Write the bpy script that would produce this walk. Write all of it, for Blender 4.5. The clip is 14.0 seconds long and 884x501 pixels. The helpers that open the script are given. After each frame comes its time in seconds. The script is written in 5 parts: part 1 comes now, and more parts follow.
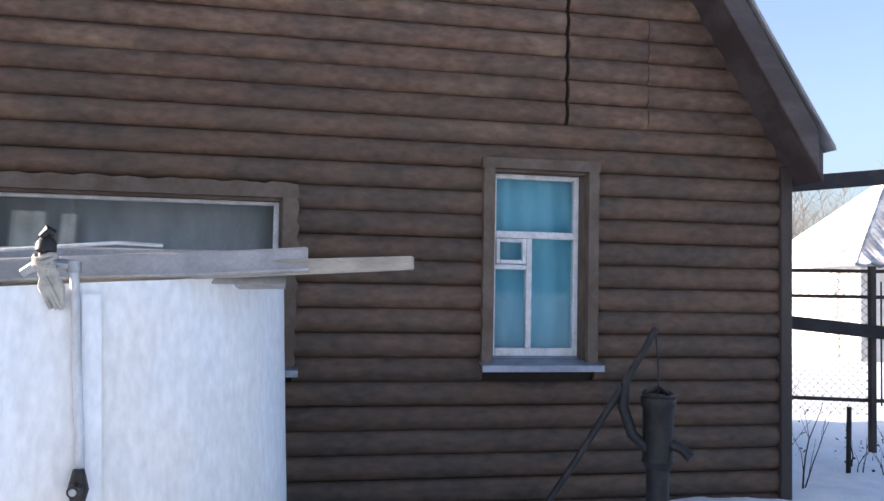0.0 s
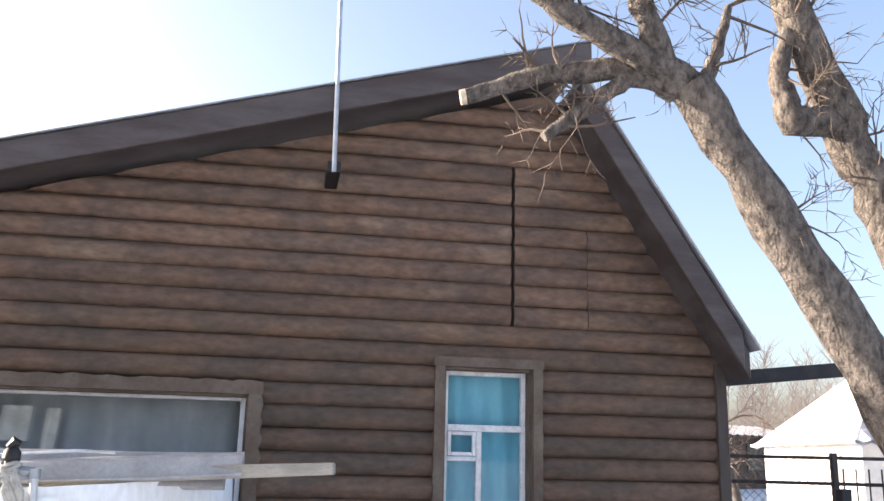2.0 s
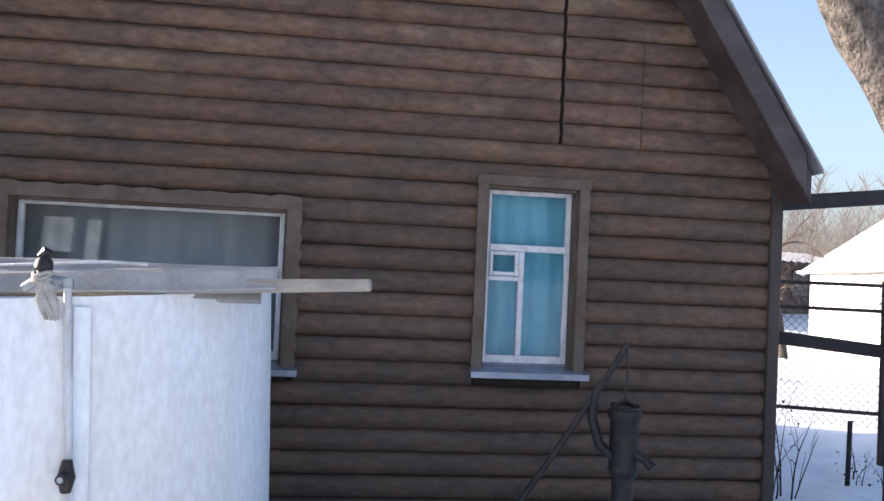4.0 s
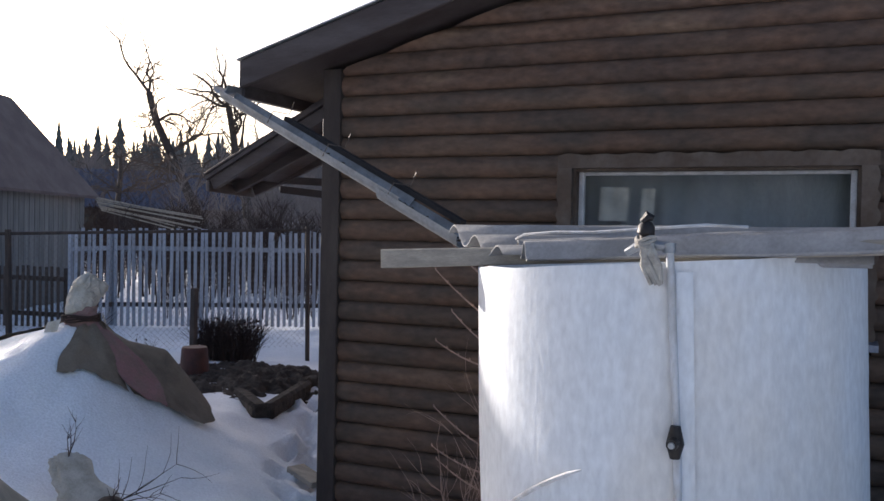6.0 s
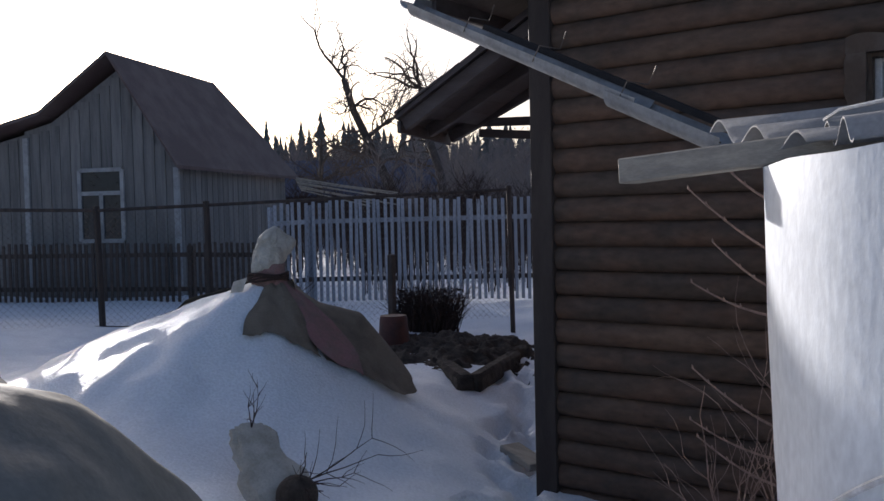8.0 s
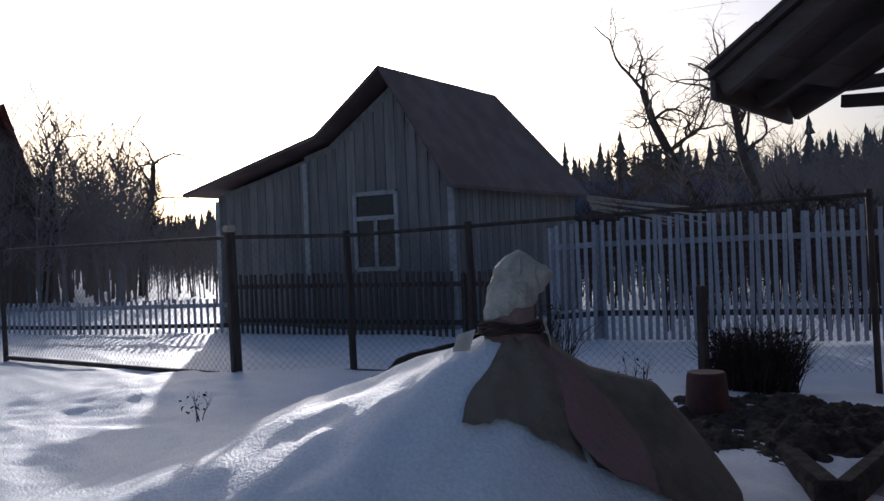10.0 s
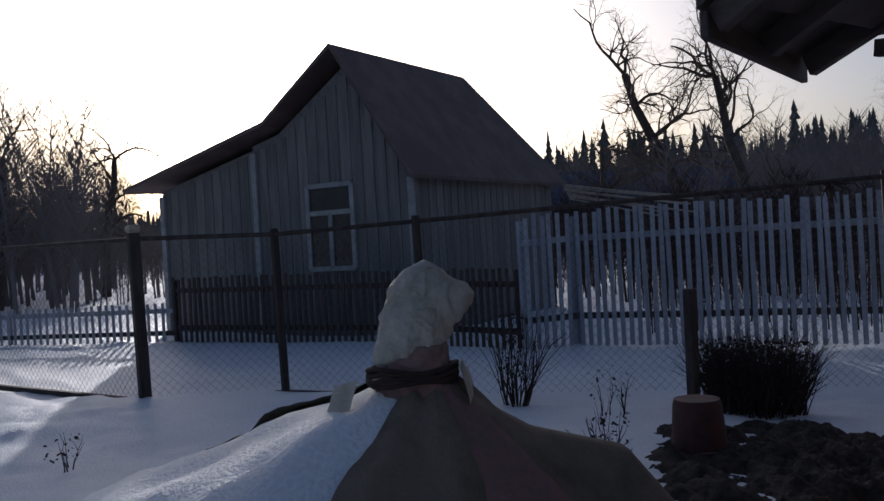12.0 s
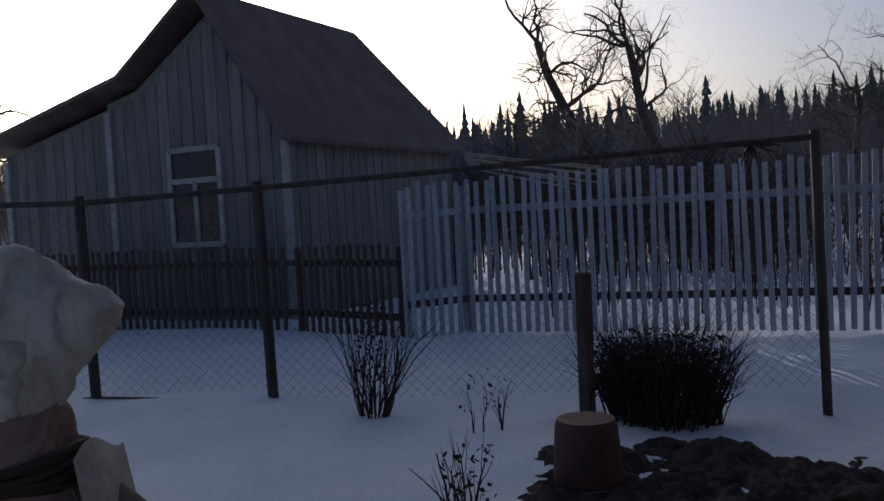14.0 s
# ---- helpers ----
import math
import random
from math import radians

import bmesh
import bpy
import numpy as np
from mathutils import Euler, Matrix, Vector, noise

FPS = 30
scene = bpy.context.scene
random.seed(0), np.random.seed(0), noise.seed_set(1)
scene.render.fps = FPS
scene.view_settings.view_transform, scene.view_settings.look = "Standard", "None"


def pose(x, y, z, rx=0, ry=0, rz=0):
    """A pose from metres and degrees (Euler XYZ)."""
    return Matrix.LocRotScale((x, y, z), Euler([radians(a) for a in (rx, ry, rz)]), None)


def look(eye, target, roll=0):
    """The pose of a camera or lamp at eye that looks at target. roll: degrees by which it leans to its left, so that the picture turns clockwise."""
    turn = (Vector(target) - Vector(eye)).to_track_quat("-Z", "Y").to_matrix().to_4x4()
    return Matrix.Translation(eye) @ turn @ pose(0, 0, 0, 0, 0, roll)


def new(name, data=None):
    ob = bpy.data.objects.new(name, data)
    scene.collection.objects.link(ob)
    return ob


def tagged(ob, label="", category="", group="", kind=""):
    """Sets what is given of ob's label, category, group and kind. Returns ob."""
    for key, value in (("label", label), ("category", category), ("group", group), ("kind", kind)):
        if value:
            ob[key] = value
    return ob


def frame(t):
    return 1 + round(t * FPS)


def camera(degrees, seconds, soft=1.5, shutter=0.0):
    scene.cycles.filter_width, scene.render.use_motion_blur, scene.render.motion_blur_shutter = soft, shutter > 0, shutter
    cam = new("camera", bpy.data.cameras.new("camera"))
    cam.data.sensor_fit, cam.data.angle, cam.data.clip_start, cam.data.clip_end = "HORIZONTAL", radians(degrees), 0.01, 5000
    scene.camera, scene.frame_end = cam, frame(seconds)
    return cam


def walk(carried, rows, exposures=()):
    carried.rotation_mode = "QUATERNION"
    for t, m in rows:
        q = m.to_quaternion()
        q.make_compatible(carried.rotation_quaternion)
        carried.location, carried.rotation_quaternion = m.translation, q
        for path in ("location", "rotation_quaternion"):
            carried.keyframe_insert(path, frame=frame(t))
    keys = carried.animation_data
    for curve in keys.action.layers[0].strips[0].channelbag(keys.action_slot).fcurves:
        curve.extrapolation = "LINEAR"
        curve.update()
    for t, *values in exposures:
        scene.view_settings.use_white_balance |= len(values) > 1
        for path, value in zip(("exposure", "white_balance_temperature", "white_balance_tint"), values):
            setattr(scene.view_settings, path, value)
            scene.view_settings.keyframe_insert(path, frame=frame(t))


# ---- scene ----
cam = camera(54.0, 14.0)
# seconds, x, y, z, yaw, pitch, roll
ROWS = [
    (0, 1.035, -0.409, 1.600, -11.59, 2.56, -1.04),
    (0.5, 1.045, -0.470, 1.698, -12.20, 2.55, -1.70),
    (1, 1.150, -0.625, 1.718, -11.68, 3.83, -1.95),
    (1.5, 1.330, -0.805, 1.742, -10.34, 6.17, -1.25),
    (2, 1.349, -1.051, 1.758, -10.47, 13.44, -1.39),
    (2.2, 1.36, -1.09, 1.77, -10.42, 14.05, -1.55),
    (4.5, 1.417, -0.781, 1.755, -4.64, -0.35, -2.55),
    (5, 1.291, -0.784, 1.752, 4.04, -0.65, -2.85),
    (5.3, 1.222, -0.777, 1.723, 10.06, -0.63, -2.15),
    (5.5, 1.138, -0.700, 1.724, 14.08, -0.60, -2.28),
    (6, 0.929, -0.678, 1.700, 23.63, -1.23, -1.20),
    (6.5, 0.799, -0.662, 1.590, 30.27, -1.88, -0.41),
    (7, 0.643, -0.420, 1.495, 33.39, -2.29, 0.86),
    (7.2, 0.560, -0.287, 1.454, 34.15, -2.17, 1.25),
    (9.3, -0.589, 1.197, 1.347, 45.94, -2.30, 0.87),
    (9.5, -0.808, 1.405, 1.356, 48.99, -1.78, 1.16),
    (9.8, -1.053, 1.698, 1.384, 53.28, -0.78, 1.40),
    (10, -1.149, 1.866, 1.346, 56.14, -0.04, 2.30),
    (10.5, -1.465, 2.155, 1.356, 59.22, 0.22, 3.41),
    (11, -1.646, 2.407, 1.358, 58.89, -0.30, 3.06),
    (11.5, -1.788, 2.588, 1.381, 57.14, -0.64, 2.78),
    (12, -1.987, 2.873, 1.387, 55.28, -0.60, 3.25),
    (12.5, -2.144, 3.198, 1.380, 53.67, -1.23, 3.76),
    (13, -2.378, 3.492, 1.336, 52.32, -1.80, 3.08),
    (13.5, -2.540, 3.717, 1.343, 51.04, -2.27, 2.88),
    (14, -2.765, 4.007, 1.349, 49.98, -2.64, 3.07),
]
TINT = 16
EXPOSURES = [(t, e, k, TINT) for t, e, k in ((0, 1.65, 6500), (1.0, 1.75, 6600), (1.6, 1.95, 6800), (2.2, 1.95, 7100), (4.5, 1.65, 6500), (5.0, 1.75, 6500), (5.6, 1.45, 6500), (6.0, 0.75, 6400), (6.6, 0.12, 6300), (7.2, 0.05, 6100), (9.5, 0.15, 6000), (10.2, -0.7, 5750), (11.0, -0.95, 5750), (12.0, -0.85, 5750), (14.0, -0.7, 5800))]
walk(cam, [(t, pose(x, y, z, 90 + pitch, roll, yaw)) for t, x, y, z, yaw, pitch, roll in ROWS], EXPOSURES)

# ---- sky and sun ----
SUN_AZ, SUN_EL = 67.0, 13.0          # degrees left of +y, degrees up
world = bpy.data.worlds.new("winter_sky")
scene.world = world
world.use_nodes = True
wn = world.node_tree.nodes
sky = wn.new("ShaderNodeTexSky")
sky.sky_type = 'NISHITA'
sky.sun_disc = False
sky.sun_elevation, sky.sun_rotation = radians(SUN_EL), radians(-SUN_AZ)
sky.air_density, sky.dust_density, sky.ozone_density = 0.8, 4.0, 1.5
world.node_tree.links.new(sky.outputs["Color"], wn["Background"].inputs["Color"])
wn["Background"].inputs["Strength"].default_value = 0.15
sun_data = bpy.data.lights.new("sun", 'SUN')
sun_data.energy, sun_data.angle, sun_data.color = 5.0, radians(0.55), (1.0, 0.93, 0.82)
sun = new("sun", sun_data)
sun_dir = Vector((-math.sin(radians(SUN_AZ)) * math.cos(radians(SUN_EL)), math.cos(radians(SUN_AZ)) * math.cos(radians(SUN_EL)), math.sin(radians(SUN_EL))))
sun.matrix_world = look(sun_dir * 60, (0, 0, 0))


# ---- materials ----
def material(name, color, rough=0.7, metal=0.0, second=None, scale=6.0, stretch=(1, 1, 1), fine=60.0, bump=0.25, depth=0.01, rand=0.12, spec=0.4, stain=None, mix=(0.42, 0.62), worn=0.22):
    """A two-scale procedural surface: broad patches between two colours, fine grain in value and relief, and a value of its own for each object."""
    m = bpy.data.materials.new(name)
    m.use_nodes = True
    n, l = m.node_tree.nodes, m.node_tree.links
    b = n["Principled BSDF"]
    second = second or tuple(c * 0.72 for c in color)
    tc, mp = n.new("ShaderNodeTexCoord"), n.new("ShaderNodeMapping")
    mp.inputs["Scale"].default_value = stretch
    info = n.new("ShaderNodeObjectInfo")
    shift = n.new("ShaderNodeVectorMath")
    shift.operation = 'MULTIPLY_ADD'
    shift.inputs[1].default_value = (7.3, 3.1, 5.7)
    l.new(info.outputs["Random"], shift.inputs[0])
    l.new(tc.outputs["Object"], shift.inputs[2])
    l.new(shift.outputs[0], mp.inputs["Vector"])
    big, small = n.new("ShaderNodeTexNoise"), n.new("ShaderNodeTexNoise")
    big.inputs["Scale"].default_value, big.inputs["Detail"].default_value, big.inputs["Roughness"].default_value = scale, 6, 0.62
    small.inputs["Scale"].default_value, small.inputs["Detail"].default_value = fine, 4
    for t in (big, small):
        l.new(mp.outputs["Vector"], t.inputs["Vector"])
    ramp = n.new("ShaderNodeMapRange")
    ramp.inputs["From Min"].default_value, ramp.inputs["From Max"].default_value = mix
    l.new(big.outputs["Fac"], ramp.inputs["Value"])
    c = n.new("ShaderNodeMix")
    c.data_type = 'RGBA'
    c.inputs["A"].default_value, c.inputs["B"].default_value = (*color, 1), (*second, 1)
    l.new(ramp.outputs["Result"], c.inputs["Factor"])
    out = c.outputs["Result"]
    if stain:
        s = n.new("ShaderNodeTexNoise")
        s.inputs["Scale"].default_value, s.inputs["Detail"].default_value = scale * 0.37, 5
        l.new(mp.outputs["Vector"], s.inputs["Vector"])
        sr = n.new("ShaderNodeMapRange")
        sr.inputs["From Min"].default_value, sr.inputs["From Max"].default_value = 0.56, 0.72
        l.new(s.outputs["Fac"], sr.inputs["Value"])
        c2 = n.new("ShaderNodeMix")
        c2.data_type = 'RGBA'
        c2.inputs["B"].default_value = (*stain, 1)
        l.new(out, c2.inputs["A"])
        l.new(sr.outputs["Result"], c2.inputs["Factor"])
        out = c2.outputs["Result"]
    hsv = n.new("ShaderNodeHueSaturation")
    val = n.new("ShaderNodeMapRange")
    val.inputs["To Min"].default_value, val.inputs["To Max"].default_value = 1 - rand, 1 + rand
    l.new(info.outputs["Random"], val.inputs["Value"])
    grain = n.new("ShaderNodeMapRange")
    grain.inputs["To Min"].default_value, grain.inputs["To Max"].default_value = 1 - worn, 1 + worn
    l.new(small.outputs["Fac"], grain.inputs["Value"])
    mul = n.new("ShaderNodeMath")
    mul.operation = 'MULTIPLY'
    l.new(val.outputs["Result"], mul.inputs[0])
    l.new(grain.outputs["Result"], mul.inputs[1])
    l.new(mul.outputs[0], hsv.inputs["Value"])
    l.new(out, hsv.inputs["Color"])
    l.new(hsv.outputs["Color"], b.inputs["Base Color"])
    add = n.new("ShaderNodeMath")
    add.operation = 'MULTIPLY_ADD'
    add.inputs[1].default_value = 0.5
    l.new(small.outputs["Fac"], add.inputs[0])
    l.new(big.outputs["Fac"], add.inputs[2])
    bp = n.new("ShaderNodeBump")
    bp.inputs["Strength"].default_value, bp.inputs["Distance"].default_value = bump, depth
    l.new(add.outputs[0], bp.inputs["Height"])
    l.new(bp.outputs["Normal"], b.inputs["Normal"])
    b.inputs["Roughness"].default_value, b.inputs["Metallic"].default_value = rough, metal
    b.inputs["Specular IOR Level"].default_value = spec
    return m


def glass(name, tint=(0.9, 0.95, 0.97), rough=0.02, clear=0.6):
    m = bpy.data.materials.new(name)
    m.use_nodes = True
    n, l = m.node_tree.nodes, m.node_tree.links
    b = n["Principled BSDF"]
    b.inputs["Base Color"].default_value = (*tint, 1)
    b.inputs["Transmission Weight"].default_value, b.inputs["Roughness"].default_value, b.inputs["IOR"].default_value = 1.0, rough, 1.45
    tr, mx = n.new("ShaderNodeBsdfTransparent"), n.new("ShaderNodeMixShader")
    mx.inputs["Fac"].default_value = clear
    l.new(b.outputs[0], mx.inputs[1])
    l.new(tr.outputs[0], mx.inputs[2])
    l.new(mx.outputs[0], n["Material Output"].inputs["Surface"])
    return m


def snow_material(name):
    m = material(name, (0.83, 0.85, 0.88), 0.55, second=(0.76, 0.79, 0.83), scale=1.3, fine=60, bump=0.5, depth=0.035, rand=0.0, spec=0.35)
    b = m.node_tree.nodes["Principled BSDF"]
    b.inputs["Subsurface Weight"].default_value = 0.15
    b.inputs["Subsurface Radius"].default_value = (0.03, 0.035, 0.045)
    return m


SNOW = snow_material("snow")
PLANK = material("brown_painted_log_siding", (0.092, 0.066, 0.050), 0.62, second=(0.135, 0.082, 0.056), scale=2.6, stretch=(0.8, 1, 1.6), fine=15, bump=0.6, depth=0.012, rand=0.10, spec=0.25, worn=0.6, stain=(0.155, 0.098, 0.066))
PLANK_FADED = material("faded_red_brown_log_siding", (0.110, 0.074, 0.057), 0.68, second=(0.150, 0.090, 0.062), scale=3.2, stretch=(0.8, 1, 1.6), fine=14, bump=0.7, depth=0.014, rand=0.12, spec=0.25, worn=0.7, stain=(0.23, 0.155, 0.105))
WALL_BACK = material("dark_wall_backing", (0.03, 0.022, 0.018), 0.9)
TRIM = material("weathered_brown_trim", (0.10, 0.068, 0.048), 0.75, second=(0.145, 0.112, 0.088), scale=7, stretch=(0.6, 1, 0.6), fine=50, bump=0.4, rand=0.1)
CORNER = material("dark_corner_board", (0.045, 0.033, 0.028), 0.7, second=(0.065, 0.05, 0.042), scale=3, stretch=(2, 2, 0.4), rand=0.08)
FASCIA = material("dark_roof_board", (0.052, 0.038, 0.036), 0.6, second=(0.085, 0.07, 0.068), scale=3, stretch=(0.4, 1, 2), rand=0.1)
ROOF_PALE = material("pale_slate_roof", (0.30, 0.30, 0.31), 0.85, second=(0.62, 0.63, 0.66), scale=1.2, fine=30, mix=(0.45, 0.6))
ROOF_FELT = material("roofing_sheet", (0.22, 0.22, 0.23), 0.7, second=(0.32, 0.32, 0.33), scale=3)
WHITE_PAINT = material("chipped_white_paint", (0.72, 0.72, 0.73), 0.5, second=(0.58, 0.57, 0.56), scale=12, fine=80, bump=0.3, rand=0.05)
SILL_METAL = material("grey_blue_sill_sheet", (0.30, 0.33, 0.40), 0.42, 0.6, second=(0.22, 0.24, 0.29), scale=8)
GLASS = glass("window_glass")
CURTAIN = material("teal_curtain", (0.12, 0.42, 0.55), 0.9, second=(0.17, 0.50, 0.62), scale=3, stretch=(3, 1, 0.5), rand=0.0)
CURTAIN_GREY = material("grey_net_curtain", (0.34, 0.36, 0.38), 0.9, second=(0.26, 0.29, 0.31), scale=2, stretch=(2, 1, 0.6), rand=0.0)
PANE_REFLECTION = material("pale_pane_reflection", (0.62, 0.60, 0.55), 0.9, rand=0.06)
ROOM = material("dim_room_plaster", (0.3, 0.3, 0.3), 0.9)
TANK = material("white_weathered_tank_skin", (0.74, 0.77, 0.80), 0.5, second=(0.68, 0.715, 0.75), scale=1.8, stretch=(1.2, 1.2, 0.5), fine=30, bump=0.3, depth=0.012, rand=0.0, stain=(0.70, 0.66, 0.60))
SLATE = material("grey_asbestos_slate", (0.25, 0.25, 0.25), 0.85, second=(0.34, 0.34, 0.345), scale=5, fine=60, rand=0.08)
OLD_WOOD = material("grey_weathered_board", (0.36, 0.33, 0.28), 0.85, second=(0.26, 0.24, 0.21), scale=5, stretch=(0.4, 3, 3), fine=50, bump=0.5)
GALV = material("galvanised_metal", (0.42, 0.44, 0.46), 0.42, 0.7, second=(0.32, 0.34, 0.36), scale=9)
CHUTE = material("dull_zinc_sheet", (0.30, 0.31, 0.32), 0.55, 0.35, second=(0.21, 0.215, 0.22), scale=7, stretch=(1, 1, 1), fine=50)
PIPE = material("pale_painted_pipe", (0.55, 0.58, 0.62), 0.45, 0.2, second=(0.42, 0.42, 0.42), scale=9, stretch=(1, 1, 0.4))
IRON = material("dark_cast_iron", (0.018, 0.018, 0.02), 0.5, 0.3, second=(0.035, 0.03, 0.028), scale=14)
RAG = material("grey_rag", (0.42, 0.40, 0.36), 0.95, second=(0.3, 0.28, 0.25), scale=20, bump=0.5)
RAIL_WOOD = material("black_brown_rail_wood", (0.022, 0.020, 0.022), 0.75, second=(0.04, 0.035, 0.034), scale=5)
BARK = material("grey_apple_bark", (0.20, 0.172, 0.15), 0.95, second=(0.042, 0.036, 0.034), scale=26, stretch=(1, 1, 0.55), fine=90, bump=1.0, depth=0.05, rand=0.0, mix=(0.36, 0.66))
CUT_WOOD = material("pale_cut_wood", (0.5, 0.42, 0.32), 0.85, scale=20)
TWIG = material("thin_twig_bark", (0.10, 0.075, 0.06), 0.9, rand=0.2)
# brown twig colour made paler to carry the sunlight on the climber
CANE = material("sunlit_brown_cane", (0.30, 0.20, 0.16), 0.7, second=(0.2, 0.13, 0.1), scale=20)
FAR_BARK = material("far_tree_bark", (0.07, 0.058, 0.052), 0.9)
FABRIC = material("beige_spunbond_cover", (0.20, 0.162, 0.122), 0.9, second=(0.13, 0.105, 0.078), scale=4, fine=90, bump=0.35, rand=0.05)
FABRIC_PALE = material("pale_wrapping_cloth", (0.52, 0.49, 0.43), 0.9, second=(0.4, 0.37, 0.31), scale=9, fine=90, bump=0.5, rand=0.05)
FABRIC_RED = material("faded_red_cloth", (0.29, 0.155, 0.15), 0.9, second=(0.22, 0.15, 0.13), scale=5, bump=0.4)
TARP = material("olive_grey_tarpaulin", (0.19, 0.185, 0.165), 0.7, second=(0.14, 0.138, 0.12), scale=2.4, fine=40, bump=0.4)
POST_WOOD = material("dark_fence_post", (0.045, 0.035, 0.03), 0.8, second=(0.08, 0.06, 0.05), scale=6, stretch=(2, 2, 0.5))
WIRE = material("rusty_fence_wire", (0.16, 0.13, 0.11), 0.6, 0.5, rand=0.1)
PICKET = material("grey_white_picket_paint", (0.38, 0.40, 0.44), 0.8, second=(0.29, 0.30, 0.33), scale=5, stretch=(2, 2, 0.4), rand=0.14)
NB_WALL = material("grey_board_wall", (0.21, 0.2, 0.19), 0.85, second=(0.14, 0.135, 0.13), scale=3, stretch=(3, 3, 0.3), rand=0.12)
NB_ROOF = material("brown_sheet_roof", (0.11, 0.075, 0.07), 0.7, second=(0.15, 0.11, 0.1), scale=2)
NB_TRIM = material("pale_house_trim", (0.36, 0.36, 0.36), 0.7)
DARK_GLASS = material("dark_far_window", (0.02, 0.025, 0.03), 0.1, spec=0.7)
SOIL = material("dark_wet_soil", (0.035, 0.028, 0.022), 0.95, second=(0.07, 0.055, 0.045), scale=12, bump=0.8, depth=0.03)
CLAY = material("red_brown_bucket", (0.095, 0.036, 0.03), 0.65, second=(0.06, 0.028, 0.025), scale=8)
STEMS = material("dark_dry_stems", (0.05, 0.032, 0.026), 0.9, rand=0.3)
# needles lighter and greyer than life: distant haze is put into the colour
SPRUCE = material("hazed_spruce_needles", (0.105, 0.115, 0.11), 0.9, second=(0.075, 0.085, 0.085), scale=2, rand=0.25)
WOODS = material("bare_far_woods", (0.22, 0.19, 0.175), 0.95, second=(0.15, 0.13, 0.125), scale=0.5)
BLUE_ROOF = material("blue_grey_far_roof", (0.06, 0.075, 0.12), 0.7, rand=0.08)
LIME = material("limewashed_wall", (0.62, 0.6, 0.57), 0.9, second=(0.5, 0.48, 0.46), scale=2)
FAR_BROWN = material("far_dark_boards", (0.08, 0.06, 0.05), 0.85, rand=0.2)
RED_ROOF = material("dull_red_roof", (0.16, 0.05, 0.045), 0.7)


# ---- building helpers ----
def thing(name, at=(0, 0, 0), label="", category="", group="", kind=""):
    ob = new(name)
    ob.location = at
    ob.empty_display_size = 0.1
    return tagged(ob, label, category, group, kind)


def finish(bm, smooth=False, angle=40):
    me = bpy.data.meshes.new("m")
    bmesh.ops.recalc_face_normals(bm, faces=bm.faces)
    bm.to_mesh(me)
    bm.free()
    if smooth:
        for p in me.polygons:
            p.use_smooth = True
        me.set_sharp_from_angle(angle=radians(angle))
    return me


def solid(name, bm, mat, label="", category="", group="", kind="", smooth=False, angle=40):
    me = finish(bm, smooth, angle)
    me.name = name
    me.materials.append(mat)
    return tagged(new(name, me), label, category, group, kind)


def part(name, bm, mat, parent, label="", smooth=False, angle=40, kind=""):
    ob = solid(name, bm, mat, label, kind=kind, smooth=smooth, angle=angle)
    ob.parent = parent
    up = Matrix.Translation(-Vector(parent.location))
    if parent.parent:
        up = up @ Matrix.Translation(-Vector(parent.parent.location))
    ob.data.transform(up)
    return ob


def box(bm, x0, x1, y0, y1, z0, z1, bevel=0.0):
    vs = [bm.verts.new(p) for p in ((x0, y0, z0), (x1, y0, z0), (x1, y1, z0), (x0, y1, z0), (x0, y0, z1), (x1, y0, z1), (x1, y1, z1), (x0, y1, z1))]
    fs = [bm.faces.new([vs[i] for i in f]) for f in ((3, 2, 1, 0), (4, 5, 6, 7), (0, 1, 5, 4), (1, 2, 6, 5), (2, 3, 7, 6), (3, 0, 4, 7))]
    if bevel:
        es = list({e for f in fs for e in f.edges})
        bmesh.ops.bevel(bm, geom=es, offset=bevel, segments=1, affect='EDGES')
    return bm


def beam(bm, p, q, w, h, up=(0, 0, 1), bevel=0.0, taper=1.0):
    """A board from p to q, w wide and h high."""
    p, q = Vector(p), Vector(q)
    d = (q - p).normalized()
    s = d.cross(Vector(up)).normalized()
    u = s.cross(d)
    vs = []
    for c, k in ((p, 1.0), (q, taper)):
        for a, b in ((-1, -1), (1, -1), (1, 1), (-1, 1)):
            vs.append(bm.verts.new(c + s * (a * w * k / 2) + u * (b * h * k / 2)))
    fs = [bm.faces.new([vs[i] for i in f]) for f in ((3, 2, 1, 0), (4, 5, 6, 7), (0, 1, 5, 4), (1, 2, 6, 5), (2, 3, 7, 6), (3, 0, 4, 7))]
    if bevel:
        es = list({e for f in fs for e in f.edges})
        bmesh.ops.bevel(bm, geom=es, offset=bevel, segments=1, affect='EDGES')
    return bm


